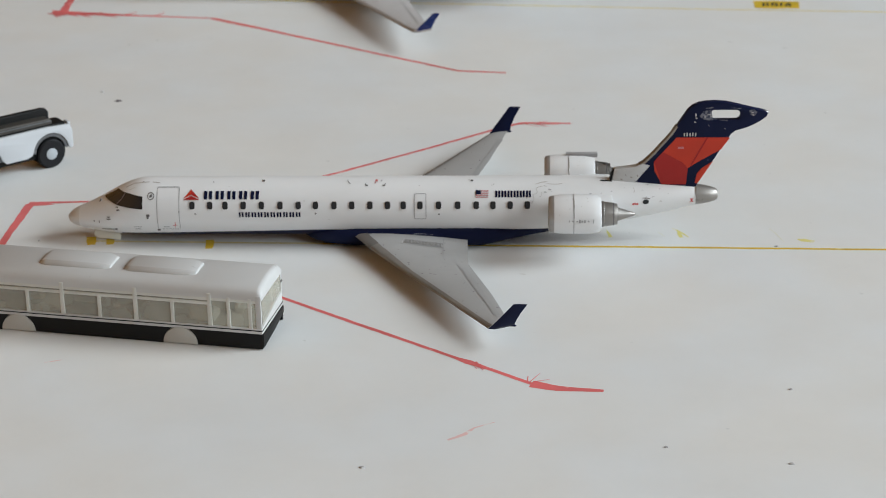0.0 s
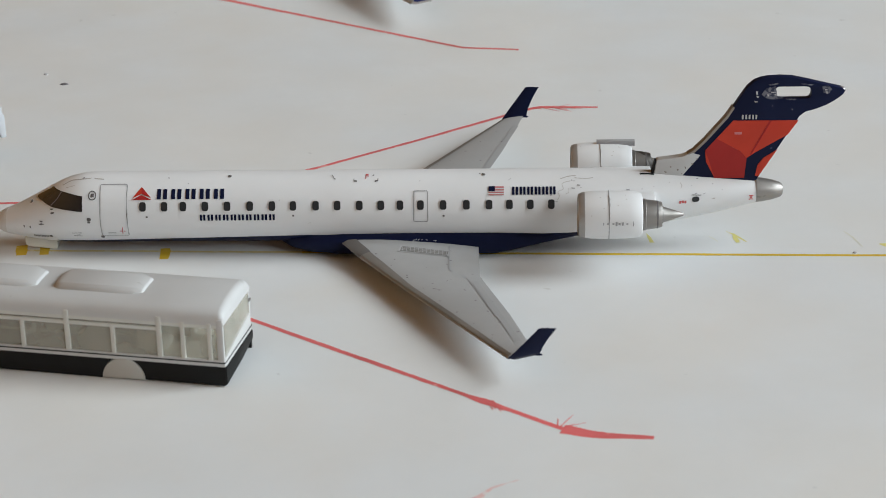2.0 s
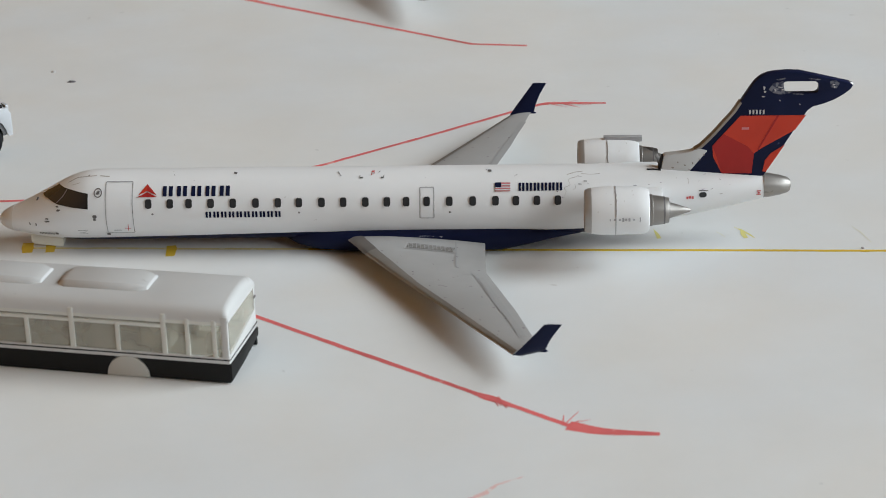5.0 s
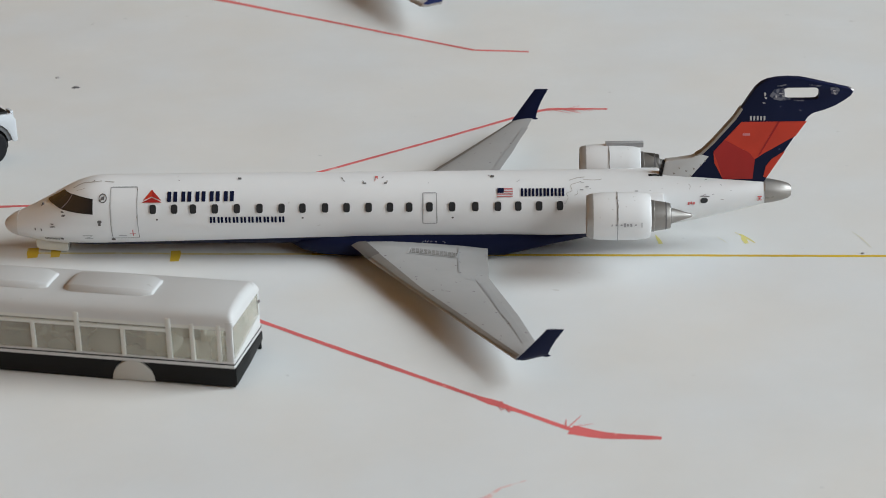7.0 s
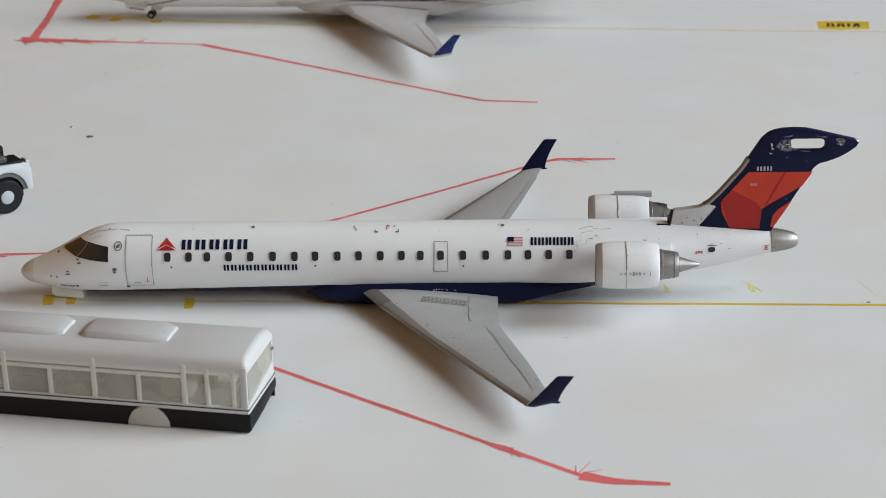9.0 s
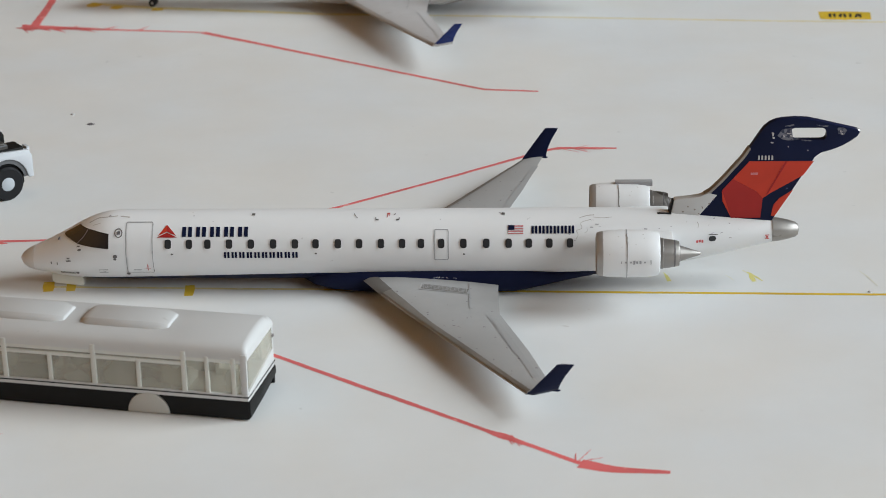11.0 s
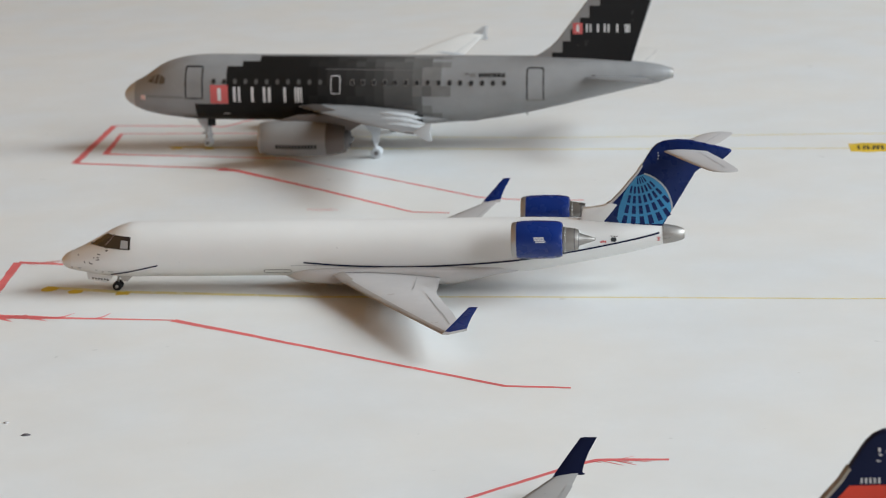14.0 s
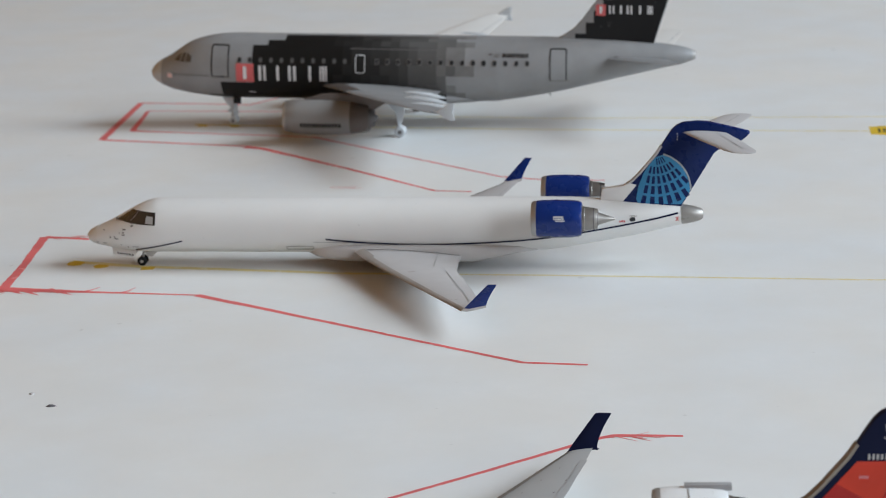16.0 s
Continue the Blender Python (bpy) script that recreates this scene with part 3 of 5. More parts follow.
def speck(x, y, r, seed, stretch=1.6, turn=0.0):
    rnd = random.Random(seed)
    n = 11
    low, high = [], []
    for k in range(n):
        a = 2 * math.pi * k / n
        q = r * rnd.uniform(0.75, 1.2)
        px, py = q * stretch * math.cos(a), q * math.sin(a)
        c, s = math.cos(turn), math.sin(turn)
        low.append((x + px * c - py * s, y + px * s + py * c, 0.0))
        high.append((x + 0.6 * (px * c - py * s), y + 0.6 * (px * s + py * c), 0.012))
    return tagged(part("speck", faces_from([low, high]), SPECK if r > 0.025 else FAINT), "small dark speck of dirt on the board", "speck", "specks on the board")


for args in ((-0.28, 4.76, 0.033, 70, 1.5), (-0.56, 5.12, 0.024, 71, 1.2), (7.75, -3.81, 0.014, 72), (6.47, -4.99, 0.014, 73), (7.58, -5.30, 0.018, 74),
             (3.70, -5.39, 0.02, 75), (8.0, -0.27, 0.014, 78), (-0.35, -0.1, 0.010, 79), (6.2, 11.6, 0.022, 81)):
    speck(*args)


# ---------------------------------------------------------------- regional jets
JET = Body([(0.0, 0.280, 0.256, 0.014), (0.008, 0.298, 0.236, 0.040), (0.025, 0.320, 0.212, 0.070), (0.06, 0.348, 0.187, 0.105), (0.11, 0.376, 0.168, 0.138),
            (0.175, 0.404, 0.152, 0.168), (0.28, 0.452, 0.132, 0.204), (0.40, 0.513, 0.110, 0.240), (0.50, 0.568, 0.096, 0.264), (0.60, 0.624, 0.085, 0.286),
            (0.72, 0.680, 0.077, 0.307), (0.84, 0.715, 0.073, 0.321), (0.94, 0.727, 0.072, 0.327), (1.06, 0.730, 0.072, 0.329), (1.3, 0.730, 0.072, 0.329), (2.5, 0.730, 0.072, 0.329), (4.6, 0.730, 0.072, 0.329),
            (5.2, 0.732, 0.085, 0.324), (5.6, 0.732, 0.118, 0.305), (6.0, 0.724, 0.182, 0.268), (6.4, 0.692, 0.252, 0.215),
            (6.75, 0.664, 0.325, 0.165), (7.10, 0.636, 0.412, 0.112)])
JET_WING = [(0.20, 3.20, 4.54, 0.170, 0.11), (0.62, 3.45, 4.54, 0.132, 0.088), (1.08, 3.725, 4.55, 0.135, 0.07),
            (2.0, 4.275, 4.815, 0.168, 0.045), (2.86, 4.79, 5.02, 0.200, 0.03)]
FIN = [(6.18, 0.68), (6.21, 0.840), (6.30, 0.852), (6.42, 0.868), (6.52, 0.918), (6.62, 1.02), (6.72, 1.138), (6.81, 1.247), (6.88, 1.37), (6.94, 1.468),
       (6.985, 1.535), (7.04, 1.585), (7.10, 1.612), (7.17, 1.625), (7.28, 1.632), (7.39, 1.626), (7.50, 1.602), (7.62, 1.573), (7.74, 1.545), (7.84, 1.520),
       (7.868, 1.495), (7.85, 1.457), (7.79, 1.41), (7.71, 1.361), (7.61, 1.320), (7.52, 1.295), (7.47, 1.255), (7.28, 0.94), (7.09, 0.62), (6.6, 0.64)]
SLOT = rounded(7.235, 7.562, 1.422, 1.535, 0.045)
HALF = 0.040


def fin_spot(px, py):
    """Fin paint is laid out on a grid of 1/195 cm, from the point where navy meets red on the leading edge."""
    return (6.859 + px * 0.00513, 1.217 - py * 0.0055)


def fin_panel(points, lift, side):
    bm = plate(points, side * (HALF + 0.0005), side * (HALF + lift))
    return bm


def jet_engine(jet, side, nacelle_mat, lip_mat, strake, up=0.0):
    """A rear engine: nacelle > lip, seam; exhaust > plug."""
    y, z = side * 0.625, 0.540 + up
    back = (0.0 if side < 0 else (-0.03 if up == 0 else 0.03)) - 0.5 * up
    nac = part("engine", revolve([(x + back, r * 1.025) for x, r in ((5.505, 0.165), (5.505, 0.200), (5.56, 0.209), (5.72, 0.213), (5.90, 0.209), (5.98, 0.200), (6.015, 0.186), (6.022, 0.165), (5.98, 0.15))], y, z),
               nacelle_mat, jet, "engine nacelle in the livery colour")
    part("intake_lip", revolve([(x + back, r * 1.025) for x, r in ((5.60, 0.12), (5.47, 0.155), (5.445, 0.172), (5.450, 0.185), (5.475, 0.197), (5.506, 0.2005))], y, z), lip_mat, nac, "bare metal intake lip")
    part("fan", revolve([(x + back, r * 1.025) for x, r in ((5.60, 0.155), (5.585, 0.10), (5.56, 0.04), (5.53, 0.005))], y, z), SEAM, nac)
    if nacelle_mat is WHITE:
        part("seam", revolve([(x + back, r * 1.025) for x, r in ((5.716, 0.2135), (5.716, 0.2155), (5.724, 0.2155), (5.724, 0.2135))], y, z), SOFT_SEAM, nac)
    ex = part("exhaust", revolve([(x + back, r * 1.025) for x, r in ((5.98, 0.140), (6.05, 0.140), (6.055, 0.134), (6.12, 0.126), (6.19, 0.113), (6.20, 0.108), (6.195, 0.098), (6.10, 0.09))], y, z), EXHAUST, nac, "dull metal exhaust nozzle")
    part("plug", revolve([(x + back, r * 1.025) for x, r in ((6.12, 0.08), (6.19, 0.078), (6.21, 0.070), (6.30, 0.042), (6.385, 0.016), (6.398, 0.004))], y, z, caps=True), EXHAUST, nac)
    for xa, xb, ra, rb in ((5.985, 6.002, 0.1415, 0.1415), (6.150, 6.162, 0.1225, 0.1205), (6.196, 6.206, 0.0800, 0.0770)):
        part("exhaust_ring", revolve([(xa + back, (ra - 0.012) * 1.025), (xa + back, ra * 1.025), (xb + back, rb * 1.025), (xb + back, (rb - 0.012) * 1.025)], y, z), SEAM, ex)
    if nacelle_mat is WHITE:
        rnd = random.Random(17 + side)
        path = [(5.722 + back + rnd.uniform(-0.012, 0.012), radians(8 + 7.5 * k)) for k in range(10)]
        part("seam_crack", faces_from([[(q, y - 0.2225 * math.cos(a), z + 0.2225 * math.sin(a)) for q in (x, x + 0.005)] for x, a in path], closed=False, caps=False), SCUFF, nac)
        for k in range(5):
            x, a = 5.53 + back + rnd.uniform(0.0, 0.42), radians(rnd.uniform(30, 75))
            part("scuff", faces_from([[(q, y - 0.2205 * math.cos(t), z + 0.2205 * math.sin(t)) for q in (x, x + rnd.uniform(0.006, 0.016))] for t in (a, a + 0.022)], closed=False, caps=False), PALE_SCUFF, nac)
    if side < 0 and nacelle_mat is WHITE:
        for k, (xx, tall) in enumerate(((5.665, 3), (5.70, 2), (5.745, 2), (5.775, 5), (5.80, 3), (5.83, 4), (5.87, 2), (5.93, 6))):
            ring = [[(xq, y - 0.221 * math.cos(radians(t)), z + 0.221 * math.sin(radians(t))) for t in (-tall, tall)] for xq in (xx, xx + (0.008 if k in (0, 7) else 0.018))]
            part("nacelle_mark", faces_from(ring, closed=False, caps=False), SOFT_SEAM, nac)
    part("pylon", box(5.60, 6.16, min(side * 0.18, side * 0.45), max(side * 0.18, side * 0.45), 0.53 + 0.3 * up, 0.60 + 0.3 * up, 0.02), WHITE, jet)
    if strake:
        part("strake", box(5.66, 6.02, y - 0.01, y + 0.05, 0.735, 0.783, 0.004), SOFT_SEAM, nac)
    return nac


def jet_wing_rows(skew):
    """Wing stations with their twist: nose up at the root, tail up at the tip."""
    return [(y, x0 + skew * min(1, y), x1 + skew * min(1, y), z, th, 0.045 * max(0, y - 1.0) / 1.86 - 0.065 * max(0, 0.72 - y) / 0.52) for y, x0, x1, z, th in JET_WING]


def jet_wing(jet, side, mat, winglet_mat, root_mat):
    skew = 0.02 if side < 0 else -0.045
    rows = jet_wing_rows(skew)
    w = part("wing", faces_from([airfoil(x0, x1, side * y, z, th, tw) for y, x0, x1, z, th, tw in rows]), mat, jet, sharp=60)
    rings = []
    for u in (0.0, 0.12, 0.3, 0.6, 1.0):
        x0, x1 = skew + 4.79 + ((5.045 if winglet_mat is NAVY else 5.09) - 4.79) * u, skew + 5.055 + 0.13 * u ** 1.5
        y, z = side * (2.86 + 0.12 * u ** 0.7), 0.200 + 0.325 * u
        t = 0.018 - 0.006 * u
        rings.append([(x0, y, z), (x0 + 0.25 * (x1 - x0), y - t, z), (x1, y - 0.3 * t, z + 0.04 * (1 - u)), (x1, y + 0.3 * t, z + 0.04 * (1 - u)), (x0 + 0.25 * (x1 - x0), y + t, z)])
    if winglet_mat is NAVY:
        part("winglet", faces_from(rings), NAVY, w, "navy painted upturned winglet", sharp=50)
    else:
        part("winglet_base", faces_from(rings[:2]), mat, w, "white foot of the winglet", sharp=50)
        part("winglet", faces_from(rings[1:]), winglet_mat, w, "blue painted upturned winglet", sharp=50)
    if winglet_mat is NAVY:
        part("winglet_foot", turned([(-0.05, 0.003), (-0.03, 0.009), (0.01, 0.011), (0.03, 0.005)], (skew + 5.045, side * 2.865, 0.238), (1, 0, 0), 12), NAVY if winglet_mat is NAVY else mat, w)
    if mat is WING_GREY:
        edge = [(0.58, 0.078, 0.090), (0.80, 0.072, 0.085), (1.05, 0.060, 0.070), (1.35, 0.046, 0.050), (2.0, 0.046, 0.050), (2.84, 0.036, 0.036)]
        ys, xs = [r[0] for r in rows], [r[1] for r in rows]
        part("leading_edge", on_wing(rows, side, [(float(np.interp(y, ys, xs)) + off, y) for y, off, _ in edge], [wide for _, _, wide in edge], 0.005), EDGE_GREY, w, "worn brownish leading edge")
        part("root_patch", on_wing(rows, side, [(3.345, 0.33), (3.515, 0.60)], [0.13, 0.12], 0.0065), root_mat, w, "dark bare root panel")
    else:
        part("leading_edge", on_wing(rows, side, [(x0 + 0.052 - 0.008 * y, y) for y, x0, x1, z, th, tw in rows[1:]], [0.080, 0.066, 0.050, 0.040], 0.006), TAN_EDGE, w, "brownish rubbed leading edge")
        part("root_patch", on_wing(rows, side, [(3.36, 0.36), (3.515, 0.62)], 0.12, 0.0075), TAN_EDGE, w)
    part("flap_line", join(on_wing(rows, side, [(4.28, 0.40), (4.30, 0.98)], 0.012), on_wing(rows, side, [(4.46, 1.15), (4.715, 2.05)], 0.011),
                           on_wing(rows, side, [(4.715, 2.05), (4.745, 2.10), (4.87, 2.60)], 0.011)), SOFT_SEAM if mat is WING_GREY else WING_GREY, w)
    if mat is WING_GREY:
        part("flap", on_wing(rows, side, [(4.52, 1.22), (4.90, 2.60)], 0.055, 0.004), PANEL_GREY, w)
        plate_rim = part("walkway_plate", on_wing(rows, side, [(3.825, 0.515), (4.285, 0.590)], 0.125, 0.004), RIM_GREY, w, "pale raised frame of the wing vents")
        part("vent_field", on_wing(rows, side, [(3.842, 0.518), (4.270, 0.587)], 0.100, 0.0055), VENT_GREY, plate_rim)
        for k in range(3):
            part("vane", on_wing(rows, side, [(3.85, 0.490 + 0.030 * k), (4.262, 0.556 + 0.030 * k)], 0.006, 0.0075), PANEL_GREY, plate_rim)
        for k in range(12):
            part("vane", on_wing(rows, side, [(3.852 + 0.037 * k, 0.475 + 0.0060 * k), (3.856 + 0.037 * k, 0.565 + 0.0060 * k)], 0.006, 0.0070), PANEL_GREY, plate_rim)
        part("flap_line", on_wing(rows, side, [(4.36, 1.15), (4.54, 1.14)], 0.007), SOFT_SEAM, w)
        rnd = random.Random(5)
        rivets = [(3.61 + 0.155 * k, 0.61 + 0.27 * k) for k in range(4)] + [(4.22 + 0.155 * k, 1.69 + 0.25 * k) for k in range(4)]
        rivets += [(4.43 + 0.104 * k, 1.45 + 0.245 * k) for k in range(4)] + [(4.29, 0.74), (4.30, 0.99), (4.31, 1.21), (3.79, 0.75), (4.10, 1.62), (4.16, 1.42), (4.17, 1.425), (4.46, 2.30)]
        for x, y in rivets + [(rnd.uniform(3.9, 4.3), rnd.uniform(0.75, 1.5)) for _ in range(7)]:
            part("chip", on_wing(rows, side, [(x, y), (x + rnd.uniform(0.010, 0.024), y + 0.008)], rnd.uniform(0.006, 0.014), 0.004), CHIP, w)
    return w


def rows_of_bars(body, parent, mat, x0, x1, z0, z1, count, gap=0.3, name="letter_bar", lift=0.005):
    """A line of lettering as plain upright bars, two a letter."""
    pitch = (x1 - x0) / (count - gap)
    for k in range(count):
        a = x0 + pitch * k
        b = a + pitch * (1 - gap)
        stem = (b - a) * 0.39
        for left in (a, b - stem):
            part(name, body.patch(left, left + stem, z0, z1, lift, 1, 3), mat, parent)


def outline_door(body, parent, x0, x1, z0, z1, r, mat, width=0.008, name="door", label="outlined cabin door", fill=None):
    pts = rounded(x0, x1, z0, z1, r)
    fine = []
    for i, a in enumerate(pts):
        b = pts[(i + 1) % len(pts)]
        n = max(1, int(math.dist(a, b) / 0.04))
        fine += [(a[0] + (b[0] - a[0]) * k / n, a[1] + (b[1] - a[1]) * k / n) for k in range(n)]
    d = part(name, body.patch(x0 + 0.01, x1 - 0.01, z0 + 0.01, z1 - 0.01, 0.0025 if fill is None else 0.0042), fill or (WHITE if body is JET else SILVER), parent, label)
    part("door_outline", body.ribbon(fine, width, 0.004 if fill is None else 0.0055, True), mat, d)
    return d


def regional_jet(name, label, at, yaw, livery):
    jet = thing(name, label, "model aircraft", "model aircraft on the stands", at, yaw)
    front = livery == "navy"
    # hull, with the belly paint below a line on the lower quarter
    hull = JET.skin(96)
    if front:
        for co, no in (((0.7, 0, 0.142), (-0.0309, 0, 1)), ((0, 0, 0.21), (0, 0, 1))):
            bmesh.ops.bisect_plane(hull, geom=list(hull.verts) + list(hull.edges) + list(hull.faces), plane_co=co, plane_no=no)
        for f in hull.faces:
            c = f.calc_center_median()
            if c.z < float(np.interp(c.x, [0.7, 2.9], [0.142, 0.21])) and 0.62 < c.x < 6.1:
                f.material_index = 1
    part("fuselage", hull, [WHITE if front else PLAIN_WHITE, NAVY], jet)
    part("radome", Body([(-0.003, 0.282, 0.254, 0.016), (0.008, 0.3005, 0.2335, 0.0425), (0.025, 0.3225, 0.2095, 0.0725), (0.06, 0.3505, 0.1845, 0.1075), (0.11, 0.3785, 0.1655, 0.1405), (0.145, 0.394, 0.156, 0.157)]).skin(40), NOSE_SHADE, jet)
    part("tail_cone", revolve([(7.098, 0.1165), (7.16, 0.110), (7.25, 0.092), (7.32, 0.070), (7.345, 0.050), (7.352, 0.02)], 0.0, 0.528, caps=True), EXHAUST, jet, "bare metal tail cone")
    # cockpit glazing
    lower = [(0.447, 0.532), (0.516, 0.522), (0.607, 0.498), (0.748, 0.484), (0.905, 0.474)] if front else [(0.404, 0.490), (0.5, 0.488), (0.62, 0.478), (0.74, 0.470), (0.912, 0.464)]
    upper = [(0.452, 0.540), (0.518, 0.574), (0.607, 0.624), (0.748, 0.620), (0.905, 0.602)] if front else [(0.408, 0.496), (0.5, 0.552), (0.60, 0.612), (0.74, 0.612), (0.912, 0.604)]
    rings = []
    for k in range(25):
        u = k / 24
        a = [float(np.interp(u, [0, 0.2, 0.42, 0.7, 1], [p[m] for p in lower])) for m in (0, 1)]
        b = [float(np.interp(u, [0, 0.2, 0.42, 0.7, 1], [p[m] for p in upper])) for m in (0, 1)]
        rings.append([JET.on(a[0] + (b[0] - a[0]) * q / 6, a[1] + (b[1] - a[1]) * q / 6, 0.005) for q in range(7)])
    cockpit = part("cockpit_window", faces_from(rings, closed=False, caps=False), GLASS_DARK, jet, "dark cockpit window band")
    part("glazing_bar", JET.ribbon([(0.60, 0.505), (0.66, 0.56), (0.70, 0.615)], 0.008, 0.008), CHIP, cockpit)
    # belly fairing
    rings = []
    for x, w, top, bot in ((2.70, 0.10, 0.16, 0.074), (2.82, 0.24, 0.19, 0.050), (3.0, 0.31, 0.22, 0.022), (3.3, 0.345, 0.24, 0.004), (3.9, 0.350, 0.25, 0.002), (4.4, 0.345, 0.25, 0.002),
                           (4.70, 0.345, 0.25, 0.004), (4.95, 0.315, 0.24, 0.055), (5.2, 0.27, 0.225, 0.110), (5.42, 0.18, 0.20, 0.125), (5.5, 0.06, 0.16, 0.130)):
        c, h = (top + bot) / 2, (top - bot) / 2
        rings.append([(x, w * math.copysign(abs(math.cos(a)) ** 0.55, math.cos(a)), c + h * math.copysign(abs(math.sin(a)) ** 0.55, math.sin(a)))
                      for a in (2 * math.pi * k / 32 for k in range(32))])
    part("belly_fairing", faces_from(rings), NAVY if front else LILAC, jet, "rounded fairing under the wing root", sharp=60)
    for side in (-1, 1):
        jet_wing(jet, side, WING_GREY if front else LILAC, NAVY if front else ROYAL, ROOT_GREY if front else PANEL_GREY)
        jet_engine(jet, side, WHITE if front else ROYAL, LIP if front else STEEL, front and side > 0, 0.0 if front else 0.09)
    # fin
    fin = part("fin", plate(FIN, -HALF, HALF, 0.012, holes=[SLOT] if front else ()), NAVY if front else DEEP_BLUE, jet, "swept tail fin painted in the livery colours", sharp=50)
    part("dorsal_fairing", plate([(6.15, 0.66), (6.185, 0.842), (6.30, 0.855), (6.42, 0.873), (6.50, 0.910), (6.585, 0.885), (6.40, 0.655)], -HALF - 0.006, HALF + 0.006, 0.012), WORN_WHITE if front else PLAIN_WHITE, jet, sharp=50)
    edge = [(6.47, 0.890), (6.52, 0.918), (6.62, 1.02), (6.72, 1.138), (6.81, 1.247), (6.87, 1.345)]
    part("fin_leading_edge", plate([(x - 0.012, z + 0.006) for x, z in edge] + [(x + 0.011, z - 0.006) for x, z in edge[::-1]], -HALF - 0.004, HALF + 0.004, 0.003), FIN_EDGE if front else LILAC, fin, "worn bare fin leading edge")
    part("bullet_tip", turned([(-0.03, 0.032), (0.0, 0.03), (0.02, 0.018), (0.026, 0.004)], (7.852, 0, 1.492), (1, 0, 0), 16), STEEL if front else DEEP_BLUE, fin)
    for z in (0.482, 0.500, 0.518):
        part("beacon_mark", JET.ribbon([(7.03, z), (7.07, z)] if z != 0.5 else [(7.04, z), (7.06, z)], 0.009 if z != 0.5 else 0.02, 0.005), MARK_RED, jet)
    part("vent", JET.shape(rounded(6.502, 6.570, 0.488, 0.536, 0.023), 0.005), PANE_DARK, jet)
    for k in range(3):
        part("vent_label", JET.ribbon([(6.385 + 0.024 * k, 0.492), (6.403 + 0.024 * k, 0.492 + 0.006 * (k % 2))], 0.024, 0.005), MARK_RED, jet)
    part("vent_rim", JET.ribbon([(6.50, 0.552), (6.585, 0.546)], 0.007, 0.005), SEAM, jet)
    for x, z in ((0.595, 0.478), (0.61, 0.452), (0.60, 0.445), (0.49, 0.362), (0.50, 0.338), (0.48, 0.334), (0.33, 0.300), (0.39, 0.298)):
        part("probe_mark", JET.ribbon([(x, z), (x + 0.028, z)] if x > 0.4 else [(x, z + 0.012), (x + 0.004, z - 0.012)], 0.011, 0.006), SEAM, jet)
    part("probe", rod([(0.385, -0.10, 0.475), (0.405, -0.105, 0.515)], 0.008, 6), SEAM, jet)
    if front:
        wins = (1.465, 1.664, 1.837, 2.04, 2.244, 2.453, 2.657, 2.85, 3.058, 3.256, 3.459, 3.656, 3.832, 4.019, 4.226, 4.439, 4.646, 4.832, 5.023, 5.214)
        for x in wins:
            w = part("window", JET.shape(rounded(x - 0.036, x + 0.036, 0.470, 0.563, 0.024), 0.0055), FRAME_GREY, jet)
            part("pane", JET.shape(rounded(x - 0.030, x + 0.030, 0.477, 0.556, 0.020), 0.0075), PANE_DARK, w)
        d = outline_door(JET, jet, 1.068, 1.318, 0.228, 0.684, 0.012, SOFT_SEAM, 0.006)
        part("door_edge", JET.ribbon([(1.316, 0.245), (1.317, 0.45), (1.317, 0.67)], 0.007, 0.0065), SEAM, d)
        part("handle", JET.ribbon([(1.262, 0.255), (1.265, 0.325)], 0.007, 0.006), MARK_RED, d)
        part("handle", JET.ribbon([(1.235, 0.282), (1.290, 0.282)], 0.006, 0.007), FLAG_RED, d)
        part("handle_mark", JET.ribbon([(1.13, 0.262), (1.20, 0.262)], 0.010, 0.006), SOFT_SEAM, d)
        outline_door(JET, jet, 3.955, 4.085, 0.365, 0.628, 0.012, SOFT_SEAM, 0.0065, "exit_hatch", "outlined overwing exit hatch")
        part("emblem", JET.shape([(1.370, 0.586), (1.454, 0.619), (1.452, 0.666)], 0.007), RED, jet, "red triangle emblem")
        part("emblem", JET.shape([(1.452, 0.666), (1.454, 0.619), (1.545, 0.586)], 0.007), DARK_RED, jet)
        part("emblem", JET.shape([(1.362, 0.573), (1.454, 0.611), (1.550, 0.573)], 0.007), DARK_RED, jet)
        rows_of_bars(JET, jet, NAVY, 1.598, 2.215, 0.578, 0.652, 5, 0.30, name="title_bar")
        rows_of_bars(JET, jet, NAVY, 1.990, 2.680, 0.388, 0.445, 10, 0.28, name="title_bar")
        flag = part("flag", JET.patch(4.642, 4.782, 0.592, 0.655, 0.005), FLAG_RED, jet, "small striped flag")
        for k in range(3):
            part("stripe", JET.patch(4.70 if k > 1 else 4.642, 4.782, 0.600 + 0.018 * k, 0.608 + 0.018 * k, 0.0065), LETTER, flag)
        part("canton", JET.patch(4.642, 4.70, 0.622, 0.655, 0.0075), NAVY, flag)
        rows_of_bars(JET, jet, NAVY, 4.858, 5.254, 0.595, 0.652, 6, 0.22, name="registration_bar")
        rows_of_bars(JET, jet, SEAM, 0.415, 0.555, 0.190, 0.215, 5, 0.2, name="registration_bar")
        ring = [(0.998 + 0.034 * math.cos(a), 0.608 + 0.032 * math.sin(a)) for a in (2 * math.pi * k / 20 for k in range(20))]
        r = part("round_badge", JET.ribbon(ring, 0.008, 0.005, True), SEAM, jet)
        part("badge_mark", JET.shape([(0.982, 0.594), (1.012, 0.598), (1.014, 0.624), (0.987, 0.62)], 0.006), SEAM, r)
